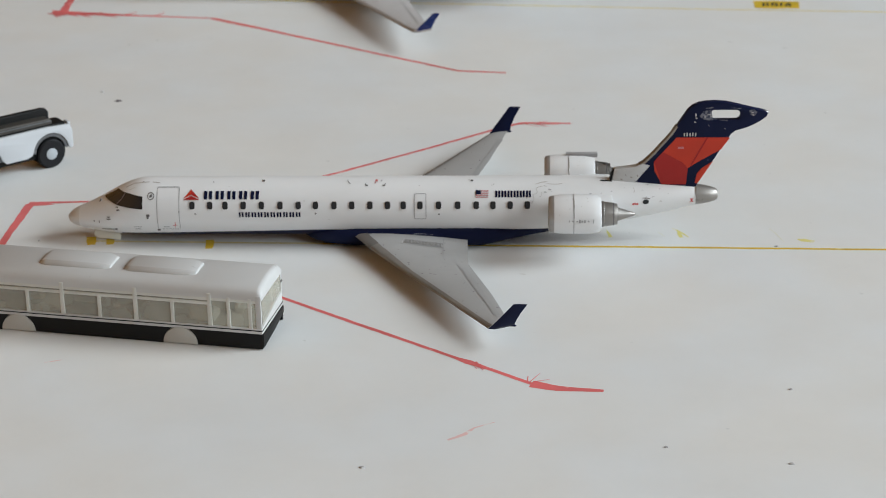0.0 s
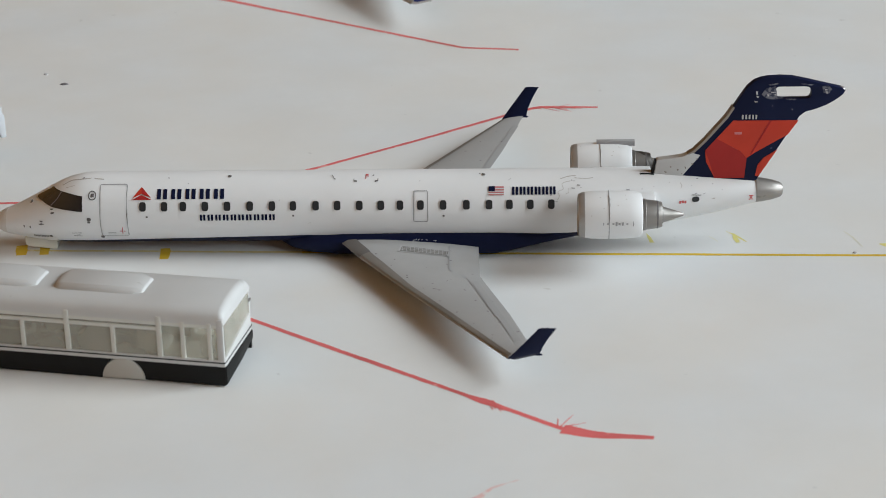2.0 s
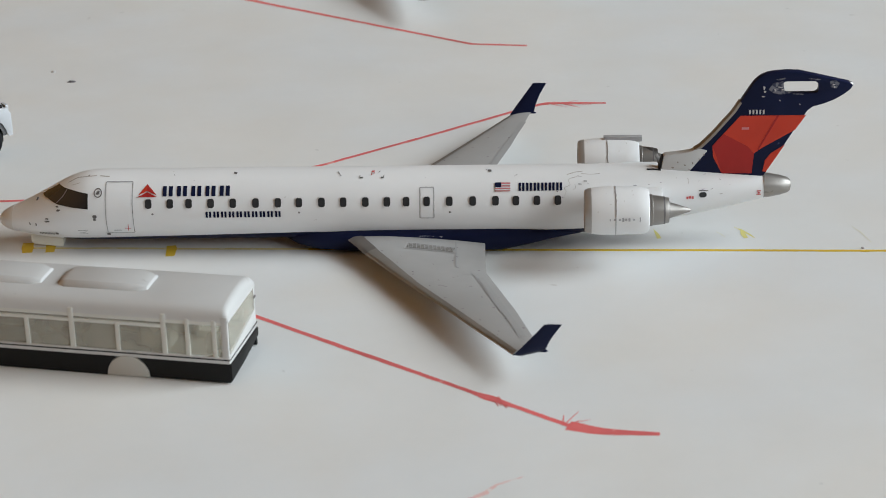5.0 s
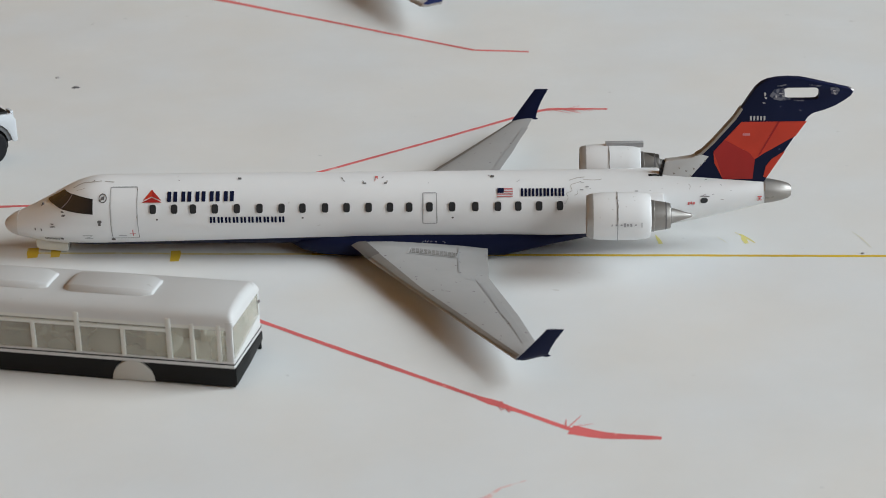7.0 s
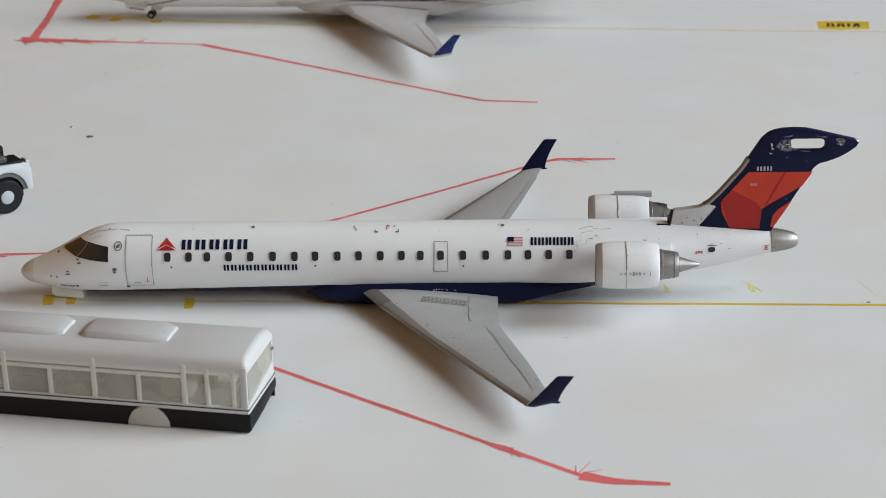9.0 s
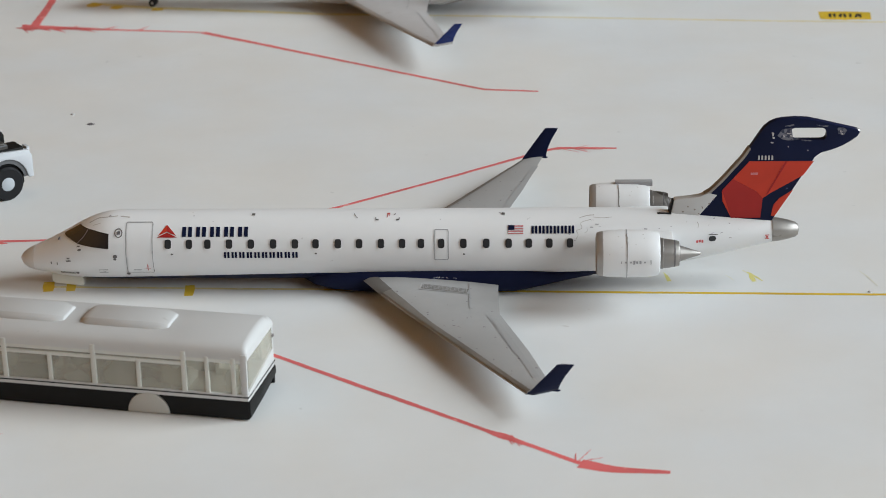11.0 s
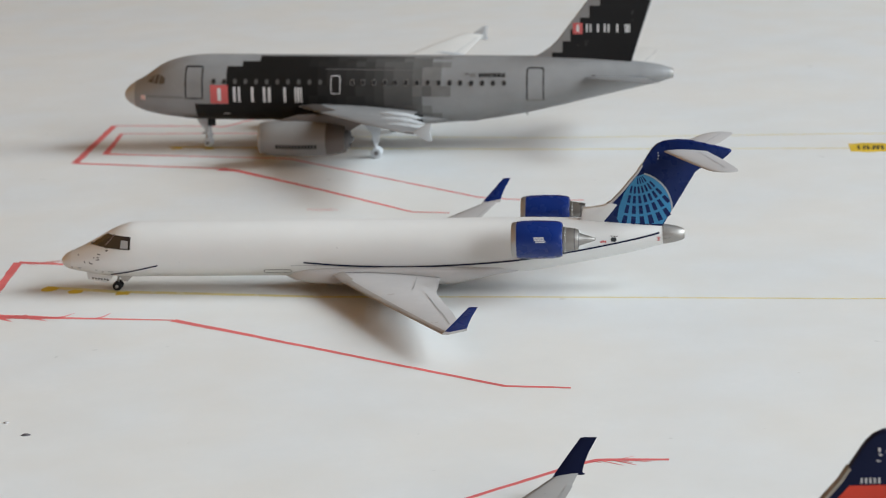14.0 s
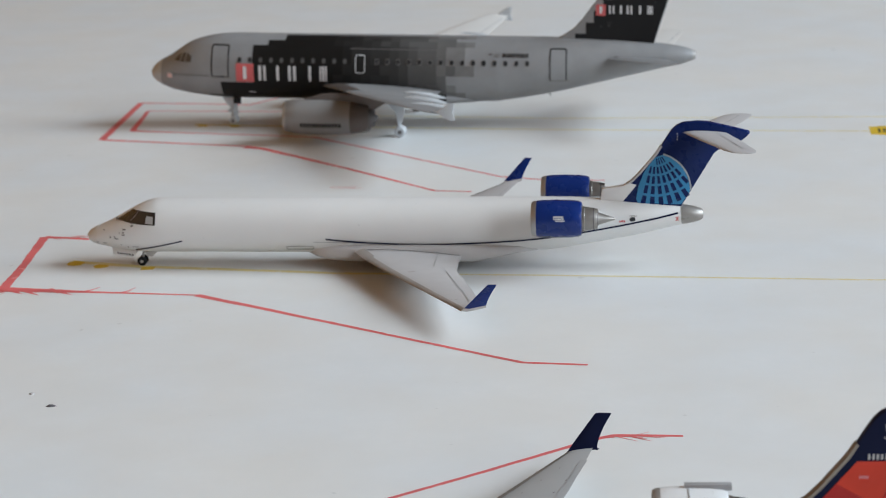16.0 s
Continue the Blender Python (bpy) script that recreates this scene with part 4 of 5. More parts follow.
        for x, z, s in ((0.963, 0.405, 0.02), (0.96, 0.377, 0.014), (1.07, 0.212, 0.018), (0.58, 0.208, 0.016), (1.50, 0.425, 0.01), (2.85, 0.43, 0.01), (4.23, 0.42, 0.01)):
            part("service_mark", JET.shape(rounded(x - s, x + s, z - s * 0.8, z + s * 0.8, s * 0.7), 0.005), SEAM, jet)
        part("service_box", JET.ribbon([(0.79, 0.255), (0.88, 0.262), (0.85, 0.235), (0.80, 0.225), (0.88, 0.222)], 0.007, 0.005), SOFT_SEAM, jet)
        for x, z in ((2.24, 0.722), (4.58, 0.722), (5.40, 0.64), (5.45, 0.66), (5.9, 0.62)):
            part("antenna_mark", JET.ribbon([(x, z), (x + 0.03, z - 0.002)], 0.008, 0.005), SEAM if x < 5 else SOFT_SEAM, jet)
        for x, way in ((3.405, 1), (3.625, -1)):
            part("step_mark", JET.ribbon([(x, 0.706), (x, 0.694), (x + way * 0.028, 0.692)], 0.008, 0.005), SEAM, jet)
        part("beacon_mark", JET.ribbon([(3.512, 0.705), (3.514, 0.722), (3.535, 0.722), (3.533, 0.713)], 0.007, 0.005), MARK_RED, jet)
        part("scuff", JET.ribbon([(3.20, 0.722), (3.215, 0.714), (3.222, 0.708), (3.235, 0.704)], 0.004, 0.005), SEAM, jet)
        # fin paint
        side = -1
        part("fin_panel", fin_panel([fin_spot(*p) for p in ((2, 0), (117, 0), (99, 25), (72, 40), (43, 56), (28, 66), (25, 101), (-28, 101), (-44, 72), (-46, 52), (-27, 31))], 0.004, side), RED, fin, "red painted fin panel")
        part("fin_panel", fin_panel([fin_spot(*p) for p in ((-27, 31), (17, 54), (28, 66), (25, 101), (-28, 101), (-38, 72), (-46, 52))], 0.006, side), DARK_RED, fin, "deep red painted fin panel")
        part("fin_panel", fin_panel([fin_spot(*p) for p in ((82, 51), (58, 66), (48, 78), (44, 98), (50, 99))], 0.004, side), RED, fin, "red painted fin panel")
        part("rudder_line", fin_panel([fin_spot(*p) for p in ((66, 0), (70, 0), (36, 60), (33, 60))], 0.0065, side), DARK_RED, fin)
        part("fin_label", fin_panel([fin_spot(*p) for p in ((5, 20), (18, 20), (18, 24), (5, 24))], 0.006, side), FLAG_RED, fin)
        for k in range(5):
            part("registration_bar", fin_panel([fin_spot(17 + 6 * k, -10), fin_spot(20 + 6 * k, -10), fin_spot(20 + 6 * k, -2.5), fin_spot(17 + 6 * k, -2.5)], 0.004, side), RIM_GREY, fin)
        for scrape in (((50, -45), (58, -56), (75, -59), (77, -43), (89, -39), (72, -36), (58, -39)), ((156, -58), (166, -60), (173, -54), (168, -46), (158, -48)),
                       ((92, -38), (112, -37), (110, -35), (94, -36)), ((62, -62), (78, -65), (80, -63), (66, -60)), ((118, -64), (140, -62), (138, -60), (120, -62))):
            part("scraped_patch", fin_panel([fin_spot(*p) for p in scrape], 0.004, side), NAVY_CHIP, fin, "bare scraped metal beside the slot")
        for px, py, wide, tall in ((40, -51, 4, 6), (41, -43, 5, 3), (38, -34, 6, 2), (66, -50, 9, 2), (72, -46, 6, 2), (160, -54, 6, 2), (163, -50, 3, 4), (60, -46, 3, 4), (69, -27, 2, 2), (104, -20, 2, 2)):
            part("paint_chip", fin_panel([fin_spot(px, py), fin_spot(px + wide, py + 1), fin_spot(px + wide * 0.8, py + tall), fin_spot(px + 1, py + tall)], 0.0065, side), LILAC, fin)
        part("nose_leg", plate([(0.288, 0.15), (0.29, 0.055), (0.32, 0.030), (0.575, 0.0), (0.59, 0.010), (0.59, 0.10), (0.5, 0.16)], -0.075, 0.075, 0.012), CREAM, jet, "cream plastic block under the nose", sharp=50)
        part("gap", plate([(6.125, 0.68), (6.15, 0.68), (6.183, 0.83), (6.166, 0.83)], -0.040, 0.040, 0.004), RUBBER, jet)
        part("crack", JET.ribbon([(6.03, 0.714), (6.10, 0.712), (6.16, 0.706)], 0.007, 0.003), RUBBER, jet)
        for line, wide in (([(5.27, 0.55), (5.29, 0.585), (5.275, 0.615), (5.325, 0.635), (5.315, 0.672), (5.39, 0.688)], 0.0045), ([(5.35, 0.60), (5.375, 0.612), (5.37, 0.64)], 0.004),
                           ([(5.43, 0.705), (5.52, 0.700), (5.60, 0.704)], 0.004), ([(5.30, 0.700), (5.37, 0.712), (5.44, 0.716)], 0.005), ([(6.395, 0.650), (6.41, 0.632), (6.40, 0.610)], 0.005),
                           ([(6.69, 0.512), (6.715, 0.511)], 0.010), ([(0.70, 0.655), (0.78, 0.690), (0.86, 0.706), (0.97, 0.717)], 0.005), ([(0.74, 0.648), (0.82, 0.672)], 0.004),
                           ([(1.0, 0.716), (1.09, 0.712)], 0.006)):
            part("scratch", JET.ribbon(smooth_curve(line, 4), wide * 0.75, 0.002), PALE_SCUFF, jet)
        for px, py, wide, tall in ((-62, 66, 3, 3), (-70, 74, 4, 3), (-82, 80, 3, 4), (-96, 84, 4, 3), (-108, 79, 3, 3), (-118, 88, 5, 3), (-88, 92, 3, 2)):
            part("paint_chip", fin_panel([fin_spot(px, py), fin_spot(px + wide, py + 1), fin_spot(px + wide * 0.8, py + tall), fin_spot(px + 1, py + tall)], 0.0085, side), SCUFF, fin)
        rnd = random.Random(21)
        for k in range(24):
            x, z = (rnd.uniform(5.2, 6.9), rnd.uniform(0.52, 0.70)) if k < 16 else (rnd.uniform(0.6, 5.0), rnd.uniform(0.66, 0.725))
            a = rnd.uniform(-0.6, 0.6)
            l = rnd.uniform(0.008, 0.03)
            part("scratch", JET.ribbon([(x, z), (x + l * math.cos(a), z + 0.5 * l * math.sin(a))], rnd.uniform(0.002, 0.0045), 0.003), CHIP if k % 3 else SOFT_SEAM, jet)
    else:
        # painted-over sides: only the fine blue lines are left
        part("stripe", JET.ribbon(smooth_curve([(0.62, 0.135), (0.881, 0.190), (1.222, 0.273)], 8), 0.016, 0.005), NAVY, jet, "thin blue painted line")
        part("stripe", JET.ribbon(smooth_curve([(2.95, 0.300), (3.44, 0.256), (4.1, 0.233), (4.77, 0.255), (5.43, 0.304), (6.085, 0.392), (6.735, 0.500), (7.06, 0.566)], 10), 0.020, 0.005), NAVY, jet, "long thin blue painted line")
        outline_pts = rounded(2.47, 2.79, 0.160, 0.205, 0.02)
        part("hatch_outline", JET.ribbon(outline_pts, 0.008, 0.005, True), SEAM, jet)
        part("wing_root_line", on_wing(jet_wing_rows(0.02), -1, [(3.40, 0.372), (4.53, 0.372)], 0.014, 0.006), SEAM, jet)
        part("wing_root_line", JET.ribbon([(2.80, 0.262), (3.1, 0.262), (3.6, 0.236), (4.1, 0.215)], 0.008, 0.005), SOFT_SEAM, jet)
        part("nose_label", plate([(0.345, 0.050), (0.59, 0.018), (0.59, 0.052), (0.345, 0.084)], -0.0785, -0.0755), FRAME_GREY, jet)
        for k in range(6):
            part("label_bar", plate([(0.365 + 0.035 * k, 0.054 - 0.0046 * k), (0.39 + 0.035 * k, 0.051 - 0.0046 * k), (0.39 + 0.035 * k, 0.073 - 0.0046 * k), (0.365 + 0.035 * k, 0.076 - 0.0046 * k)], -0.081, -0.0790), SEAM, jet)
        for x, z, wide in ((0.245, 0.37, 0.014), (0.517, 0.40, 0.04), (0.456, 0.355, 0.014), (0.415, 0.285, 0.04), (0.463, 0.205, 0.014), (0.537, 0.18, 0.018), (0.156, 0.225, 0.016), (0.25, 0.22, 0.05), (0.64, 0.185, 0.07)):
            part("nose_mark", JET.ribbon([(x - wide / 2, z), (x + wide / 2, z)], 0.012, 0.006), SEAM if wide < 0.045 else SOFT_SEAM, jet)
        for k in range(3):
            bar = [[(x, -0.625 - 0.221 * math.cos(radians(q)), 0.63 + 0.221 * math.sin(radians(q))) for q in (5 + 6 * k, 9 + 6 * k)] for x in (5.66 + 0.02 * (k == 0), 5.79 - 0.01 * k)]
            part("badge_bar", faces_from(bar, closed=False, caps=False), LETTER, jet)
        part("side_pane", JET.shape([(0.79, 0.482), (0.885, 0.476), (0.885, 0.560), (0.80, 0.566)], 0.009), PANEL_GREY, jet)
        # globe emblem: rings of tiles round a point up and forward of the fin's middle
        cx, cz = 6.80, 1.33
        y = -(HALF + 0.004)
        rim = [(6.77 + 0.424 * math.cos(a), 0.83 + 0.424 * math.sin(a)) for a in (radians(-4 + 79 * k / 20) for k in range(21))]
        disc = part("emblem_disc", plate(rim + [(6.80, 1.21), (6.72, 1.11), (6.66, 1.02), (6.60, 0.86), (6.575, 0.72), (6.60, 0.665), (7.095, 0.655)], y, -(HALF + 0.0005)), SKY_BLUE, fin, "sky blue globe emblem with dark tiles")
        for ring in range(7):
            r0 = 0.13 + 0.098 * ring + 0.004 * ring * ring
            r1 = r0 + 0.076 + 0.007 * ring
            for k in range(20):
                a0, a1 = radians(-178 + 9.0 * k + 1.2), radians(-178 + 9.0 * k + 6.0)
                quad = [(cx + r * math.cos(a), cz + r * math.sin(a)) for r, a in ((r0, a0), (r1, a0), (r1, a1), (r0, a1))]
                mid = (sum(q[0] for q in quad) / 4, sum(q[1] for q in quad) / 4)
                rear = float(np.interp(mid[1], [0.62, 1.255], [7.09, 7.47]))
                left = float(np.interp(mid[1], [0.66, 0.72, 0.86, 1.02, 1.21], [6.60, 6.575, 6.60, 6.66, 6.80]))
                if math.hypot(mid[0] - 6.77, mid[1] - 0.83) < 0.392 and 0.69 < mid[1] and left + 0.03 < mid[0] < rear - 0.05:
                    part("emblem_tile", plate(quad, y - 0.0015, y + 0.001), DEEP_BLUE, disc, smooth=False)
        arc = [(6.77 + 0.444 * math.cos(a), 0.83 + 0.444 * math.sin(a)) for a in (radians(-2 + 76 * k / 20) for k in range(21))]
        arc_in = [(6.77 + 0.426 * math.cos(a), 0.83 + 0.426 * math.sin(a)) for a in (radians(-2 + 76 * k / 20) for k in range(21))]
        part("emblem_rim", plate(arc + arc_in[::-1], -(HALF + 0.005), -(HALF + 0.0005)), HUB, fin, "pale rim of the emblem")
        for px, py in ((36, -48), (37, -42), (36, -36)):
            x, z = fin_spot(px, py)
            part("fin_mark", fin_panel([(x, z), (x + 0.014, z), (x + 0.014, z + 0.014), (x, z + 0.014)], 0.004, -1), LETTER, fin)
        for side in (-1, 1):
            secs = [(0.03, 7.11, 7.60, 1.500, 0.055), (0.5, 7.34, 7.78, 1.495, 0.048), (0.94, 7.57, 7.92, 1.490, 0.04), (1.04, 7.65, 7.92, 1.488, 0.032), (1.08, 7.74, 7.89, 1.488, 0.016)]
            st = part("tailplane", faces_from([airfoil(x0, x1, side * yy, z, th) for yy, x0, x1, z, th in secs]), LILAC, jet, "pale grey swept tailplane", sharp=60)
            part("elevator_line", on_wing(secs, side, [(7.50, 0.12), (7.78, 0.92)], 0.010, 0.003), SOFT_SEAM, st)
        # gear
        g = part("nose_gear", rod([(0.68, 0, 0.12), (0.66, 0, 0.02), (0.655, 0, -0.045)], 0.014), GEAR_GREY, jet, "short grey nose gear leg")
        part("axle", rod([(0.655, -0.055, -0.045), (0.655, 0.055, -0.045)], 0.010), GEAR_GREY, g)
        for s in (-1, 1):
            part("wheel", turned([(-0.018, 0.02), (-0.018, 0.045), (-0.008, 0.055), (0.008, 0.055), (0.018, 0.045), (0.018, 0.02)], (0.655, s * 0.05, -0.045), (0, 1, 0), 20), RUBBER, g)
            part("hub", turned([(-0.021, 0.02), (0.021, 0.02)], (0.655, s * 0.05, -0.045), (0, 1, 0), 14), STEEL, g)
        part("gear_door", plate([(0.70, 0.11), (0.72, 0.03), (0.79, 0.02), (0.86, 0.085)], -0.08, -0.074), STEEL, g)
        part("gear_door", plate([(0.30, 0.15), (0.31, 0.045), (0.54, 0.005), (0.62, 0.08)], -0.075, 0.075, 0.008), PLAIN_WHITE, g)
        part("brace", rod([(0.67, 0, 0.05), (0.83, 0, 0.085)], 0.009, 6), GEAR_GREY, g)
        for s in (-1, 1):
            mg = part("main_gear", rod([(4.1, s * 0.52, 0.12), (4.12, s * 0.52, -0.03)], 0.022), GEAR_GREY, jet)
            for k in (-1, 1):
                part("wheel", turned([(-0.022, 0.02), (-0.022, 0.055), (-0.01, 0.068), (0.01, 0.068), (0.022, 0.055), (0.022, 0.02)], (4.12, s * 0.52 + k * 0.04, -0.032), (0, 1, 0), 20), RUBBER, mg)
    return jet


regional_jet("model_airliner", "white and navy die-cast regional jet with red fin, tailplane missing", (0, 0, 0), 0.0, "navy")
regional_jet("model_airliner", "plain white die-cast regional jet with royal blue engines and fin", (-1.041, 9.932, 0.100), -2.92, "blue")


# ---------------------------------------------------------------- silver airliner
AIR = Body([(0.0, 0.810, 0.720, 0.05), (0.05, 0.885, 0.655, 0.130), (0.16, 0.970, 0.585, 0.220), (0.30, 1.045, 0.525, 0.300), (0.42, 1.125, 0.494, 0.345),
            (0.60, 1.245, 0.458, 0.400), (0.80, 1.325, 0.430, 0.445), (1.05, 1.380, 0.408, 0.480), (1.4, 1.405, 0.396, 0.500), (2.2, 1.405, 0.395, 0.504),
            (5.1, 1.405, 0.395, 0.504), (5.6, 1.405, 0.430, 0.492), (6.2, 1.404, 0.530, 0.450), (6.8, 1.396, 0.665, 0.385), (7.4, 1.372, 0.815, 0.300),
            (7.9, 1.335, 0.935, 0.220), (8.25, 1.288, 1.018, 0.145), (8.42, 1.240, 1.075, 0.085)])
AIR_WING = [(0.42, 2.78, 4.62, 0.675, 0.14, -0.06), (1.00, 3.06, 4.62, 0.742, 0.110, -0.075), (1.60, 3.36, 4.64, 0.805, 0.085, -0.08), (3.00, 4.14, 4.96, 0.945, 0.062, -0.06), (4.22, 4.86, 5.22, 1.075, 0.036, -0.03)]
AIR_FIN = [(6.25, 1.34), (6.45, 1.43), (6.62, 1.545), (6.74, 1.68), (7.62, 2.86), (7.72, 2.91), (8.26, 2.91), (8.32, 2.86), (7.82, 1.27), (7.2, 1.25)]


def silver_airliner():
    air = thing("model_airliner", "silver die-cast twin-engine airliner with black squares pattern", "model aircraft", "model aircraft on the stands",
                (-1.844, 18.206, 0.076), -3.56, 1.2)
    part("fuselage", AIR.skin(72), SILVER, air)
    part("radome", Body([(-0.004, 0.813, 0.717, 0.053), (0.05, 0.889, 0.651, 0.134), (0.16, 0.974, 0.581, 0.224), (0.19, 0.992, 0.570, 0.240)]).skin(48), RADOME, air, "pale nose cone")
    part("tail_cone", revolve([(8.36, 0.10), (8.42, 0.083), (8.47, 0.066), (8.475, 0.02)], 0, 1.158, caps=True), STEEL, air)
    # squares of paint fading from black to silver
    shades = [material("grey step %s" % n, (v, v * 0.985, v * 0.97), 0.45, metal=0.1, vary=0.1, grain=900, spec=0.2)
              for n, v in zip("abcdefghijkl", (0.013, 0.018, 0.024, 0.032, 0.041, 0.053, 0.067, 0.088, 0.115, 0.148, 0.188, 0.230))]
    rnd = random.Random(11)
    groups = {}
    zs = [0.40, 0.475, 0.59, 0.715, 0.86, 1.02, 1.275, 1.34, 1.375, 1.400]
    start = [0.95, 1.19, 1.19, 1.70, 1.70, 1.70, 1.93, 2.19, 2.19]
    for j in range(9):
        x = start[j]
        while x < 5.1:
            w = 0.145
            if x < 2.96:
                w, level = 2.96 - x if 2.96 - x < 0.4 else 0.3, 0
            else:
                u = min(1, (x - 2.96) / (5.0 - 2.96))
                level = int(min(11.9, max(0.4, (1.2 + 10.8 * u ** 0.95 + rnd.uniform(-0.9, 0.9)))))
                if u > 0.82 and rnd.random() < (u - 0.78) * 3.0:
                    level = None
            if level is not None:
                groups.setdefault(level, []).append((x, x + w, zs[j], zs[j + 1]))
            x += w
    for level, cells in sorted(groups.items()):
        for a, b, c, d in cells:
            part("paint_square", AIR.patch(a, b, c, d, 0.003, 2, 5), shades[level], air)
    for x in (2.19, 2.54):
        part("paint_square", AIR.patch(x, x + 0.35, 1.39, 1.4035, 0.004, 2, 2), BLACK, air)
    # title: a red square and plain white bars
    sq = part("title_square", AIR.patch(1.445, 1.722, 0.725, 1.010, 0.005), MARK_RED, air, "red square at the head of the title")
    part("title_bar", AIR.patch(1.556, 1.612, 0.77, 0.965, 0.0075), LETTER, sq)
    for a, b in ((1.80, 1.842), (1.876, 1.912), (2.078, 2.120), (2.262, 2.304), (2.340, 2.384), (2.580, 2.622), (2.752, 2.780), (2.790, 2.830), (2.840, 2.868)):
        part("title_bar", AIR.patch(a, b, 0.750, 0.985, 0.006), LETTER, air)
    rows_of_bars(AIR, air, BLACK, 5.566, 5.953, 1.148, 1.205, 6, 0.26, name="registration_bar")
    rows_of_bars(AIR, air, SILVER_DARK, 5.44, 5.51, 1.15, 1.20, 1, 0.1, name="flag_bar")
    rows_of_bars(AIR, air, SEAM, 0.42, 0.99, 0.795, 0.820, 9, 0.3, name="name_bar")
    part("nose_badge", AIR.patch(0.31, 0.39, 0.745, 0.815, 0.005), PALE_RED, air)
    for k in range(28):
        x = 1.503 + 0.1644 * k
        if 3.30 < x < 3.50:
            continue
        w = part("window", AIR.shape(rounded(x - 0.034, x + 0.034, 1.020, 1.108, 0.026), 0.006), SILVER_DARK if x > 3.2 or x < 1.7 else shades[4], air)
        part("pane", AIR.shape(rounded(x - 0.026, x + 0.026, 1.030, 1.098, 0.020), 0.008), PANE_DARK if x > 3.2 or x < 1.7 else shades[8], w)
    outline_door(AIR, air, 1.058, 1.322, 0.80, 1.268, 0.03, BLACK, 0.019)
    part("door_sill", AIR.ribbon([(1.03, 0.79), (1.36, 0.79)], 0.022, 0.007), SILVER_DARK, air)
    outline_door(AIR, air, 6.285, 6.53, 0.80, 1.272, 0.03, BLACK, 0.018)
    part("door_sill", AIR.ribbon([(6.27, 0.80), (6.58, 0.80)], 0.022, 0.007), SILVER_DARK, air)
    outline_door(AIR, air, 3.312, 3.452, 0.895, 1.155, 0.03, LETTER, 0.014, "exit_hatch", "white outlined overwing exit hatch", shades[2])
    part("cockpit_window", AIR.shape([(0.535, 1.000), (0.605, 1.000), (0.625, 1.130), (0.575, 1.125)], 0.012), GLASS_GREY, air, "dark cockpit pane")
    part("cockpit_window", AIR.shape([(0.622, 1.000), (0.715, 1.005), (0.725, 1.085), (0.642, 1.130)], 0.012), GLASS_GREY, air)
    part("cockpit_window", AIR.shape([(0.430, 1.010), (0.518, 1.000), (0.555, 1.115), (0.500, 1.095)], 0.012), GLASS_GREY, air)
    part("service_mark", AIR.patch(1.62, 1.72, 0.545, 0.56, 0.006), LETTER, air)
    for x, z in ((7.25, 1.16), (7.62, 1.13), (5.35, 1.19)):
        part("service_mark", AIR.ribbon([(x, z), (x + 0.06, z)], 0.02, 0.006), SEAM, air)
    part("skin_seam", AIR.ribbon([(3.22 + 0.1 * k, 1.243 - 0.0006 * k) for k in range(16)], 0.010, 0.006), SEAM, air)
    part("drain_mast", rod([(6.25, -0.02, 0.54), (6.27, -0.02, 0.50)], 0.010), SILVER_DARK, air)
    # belly fairing
    rings = []
    for x, w, top, bot in ((2.75, 0.12, 0.52, 0.40), (2.95, 0.36, 0.60, 0.375), (3.2, 0.45, 0.645, 0.356), (3.3, 0.47, 0.66, 0.352), (3.7, 0.478, 0.66, 0.351), (4.2, 0.48, 0.66, 0.350), (4.7, 0.42, 0.62, 0.362), (5.1, 0.24, 0.54, 0.385), (5.3, 0.10, 0.48, 0.398)):
        c, h = (top + bot) / 2, (top - bot) / 2
        rings.append([(x, w * math.cos(2 * math.pi * k / 32), c + h * math.sin(2 * math.pi * k / 32)) for k in range(32)])
    belly = faces_from(rings)
    for f in belly.faces:
        x = f.calc_center_median().x
        f.material_index = 0 if x < 3.2 else (1 if x < 4.6 else 2)
    part("belly_fairing", belly, [shades[1], shades[5], SILVER], air, "belly fairing fading from black to silver", sharp=60)
    for side in (-1, 1):
        # The far wing takes a paler colour than the near one.
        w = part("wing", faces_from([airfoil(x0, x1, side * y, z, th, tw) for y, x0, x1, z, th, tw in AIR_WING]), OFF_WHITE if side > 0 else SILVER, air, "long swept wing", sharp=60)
        part("flap_line", on_wing(AIR_WING, side, [(4.32, 0.6), (4.40, 1.6), (4.82, 3.0), (5.12, 4.0)], 0.012, 0.008), SOFT_SEAM, w)
        # Dark patch added over the inner leading edge; the wing has no panel there.
        part("root_patch", on_wing(AIR_WING, side, [(2.98, 0.50), (3.42, 1.45)], 0.24, 0.006), BARS, w, "dark patch along the inner leading edge")
        part("wing_fence", plate([(5.02, 1.072), (5.20, 1.195), (5.28, 1.20), (5.255, 1.08), (5.285, 0.965), (5.22, 0.96)], side * 4.21, side * 4.24, 0.006), GEAR_GREY, w, "pale wingtip fence")
        for y in (1.35, 2.15, 3.0):
            x1 = float(np.interp(y, [r[0] for r in AIR_WING], [r[2] for r in AIR_WING]))
            z = float(np.interp(y, [r[0] for r in AIR_WING], [r[3] for r in AIR_WING]))
            part("flap_track", turned([(-0.34, 0.01), (-0.2, 0.045), (0.05, 0.05), (0.2, 0.03), (0.3, 0.006)], (x1 - 0.12, side * y, z - 0.05), (1, 0, -0.12), 14), GEAR_GREY, w)
        ey, ez = side * 1.44, 0.395
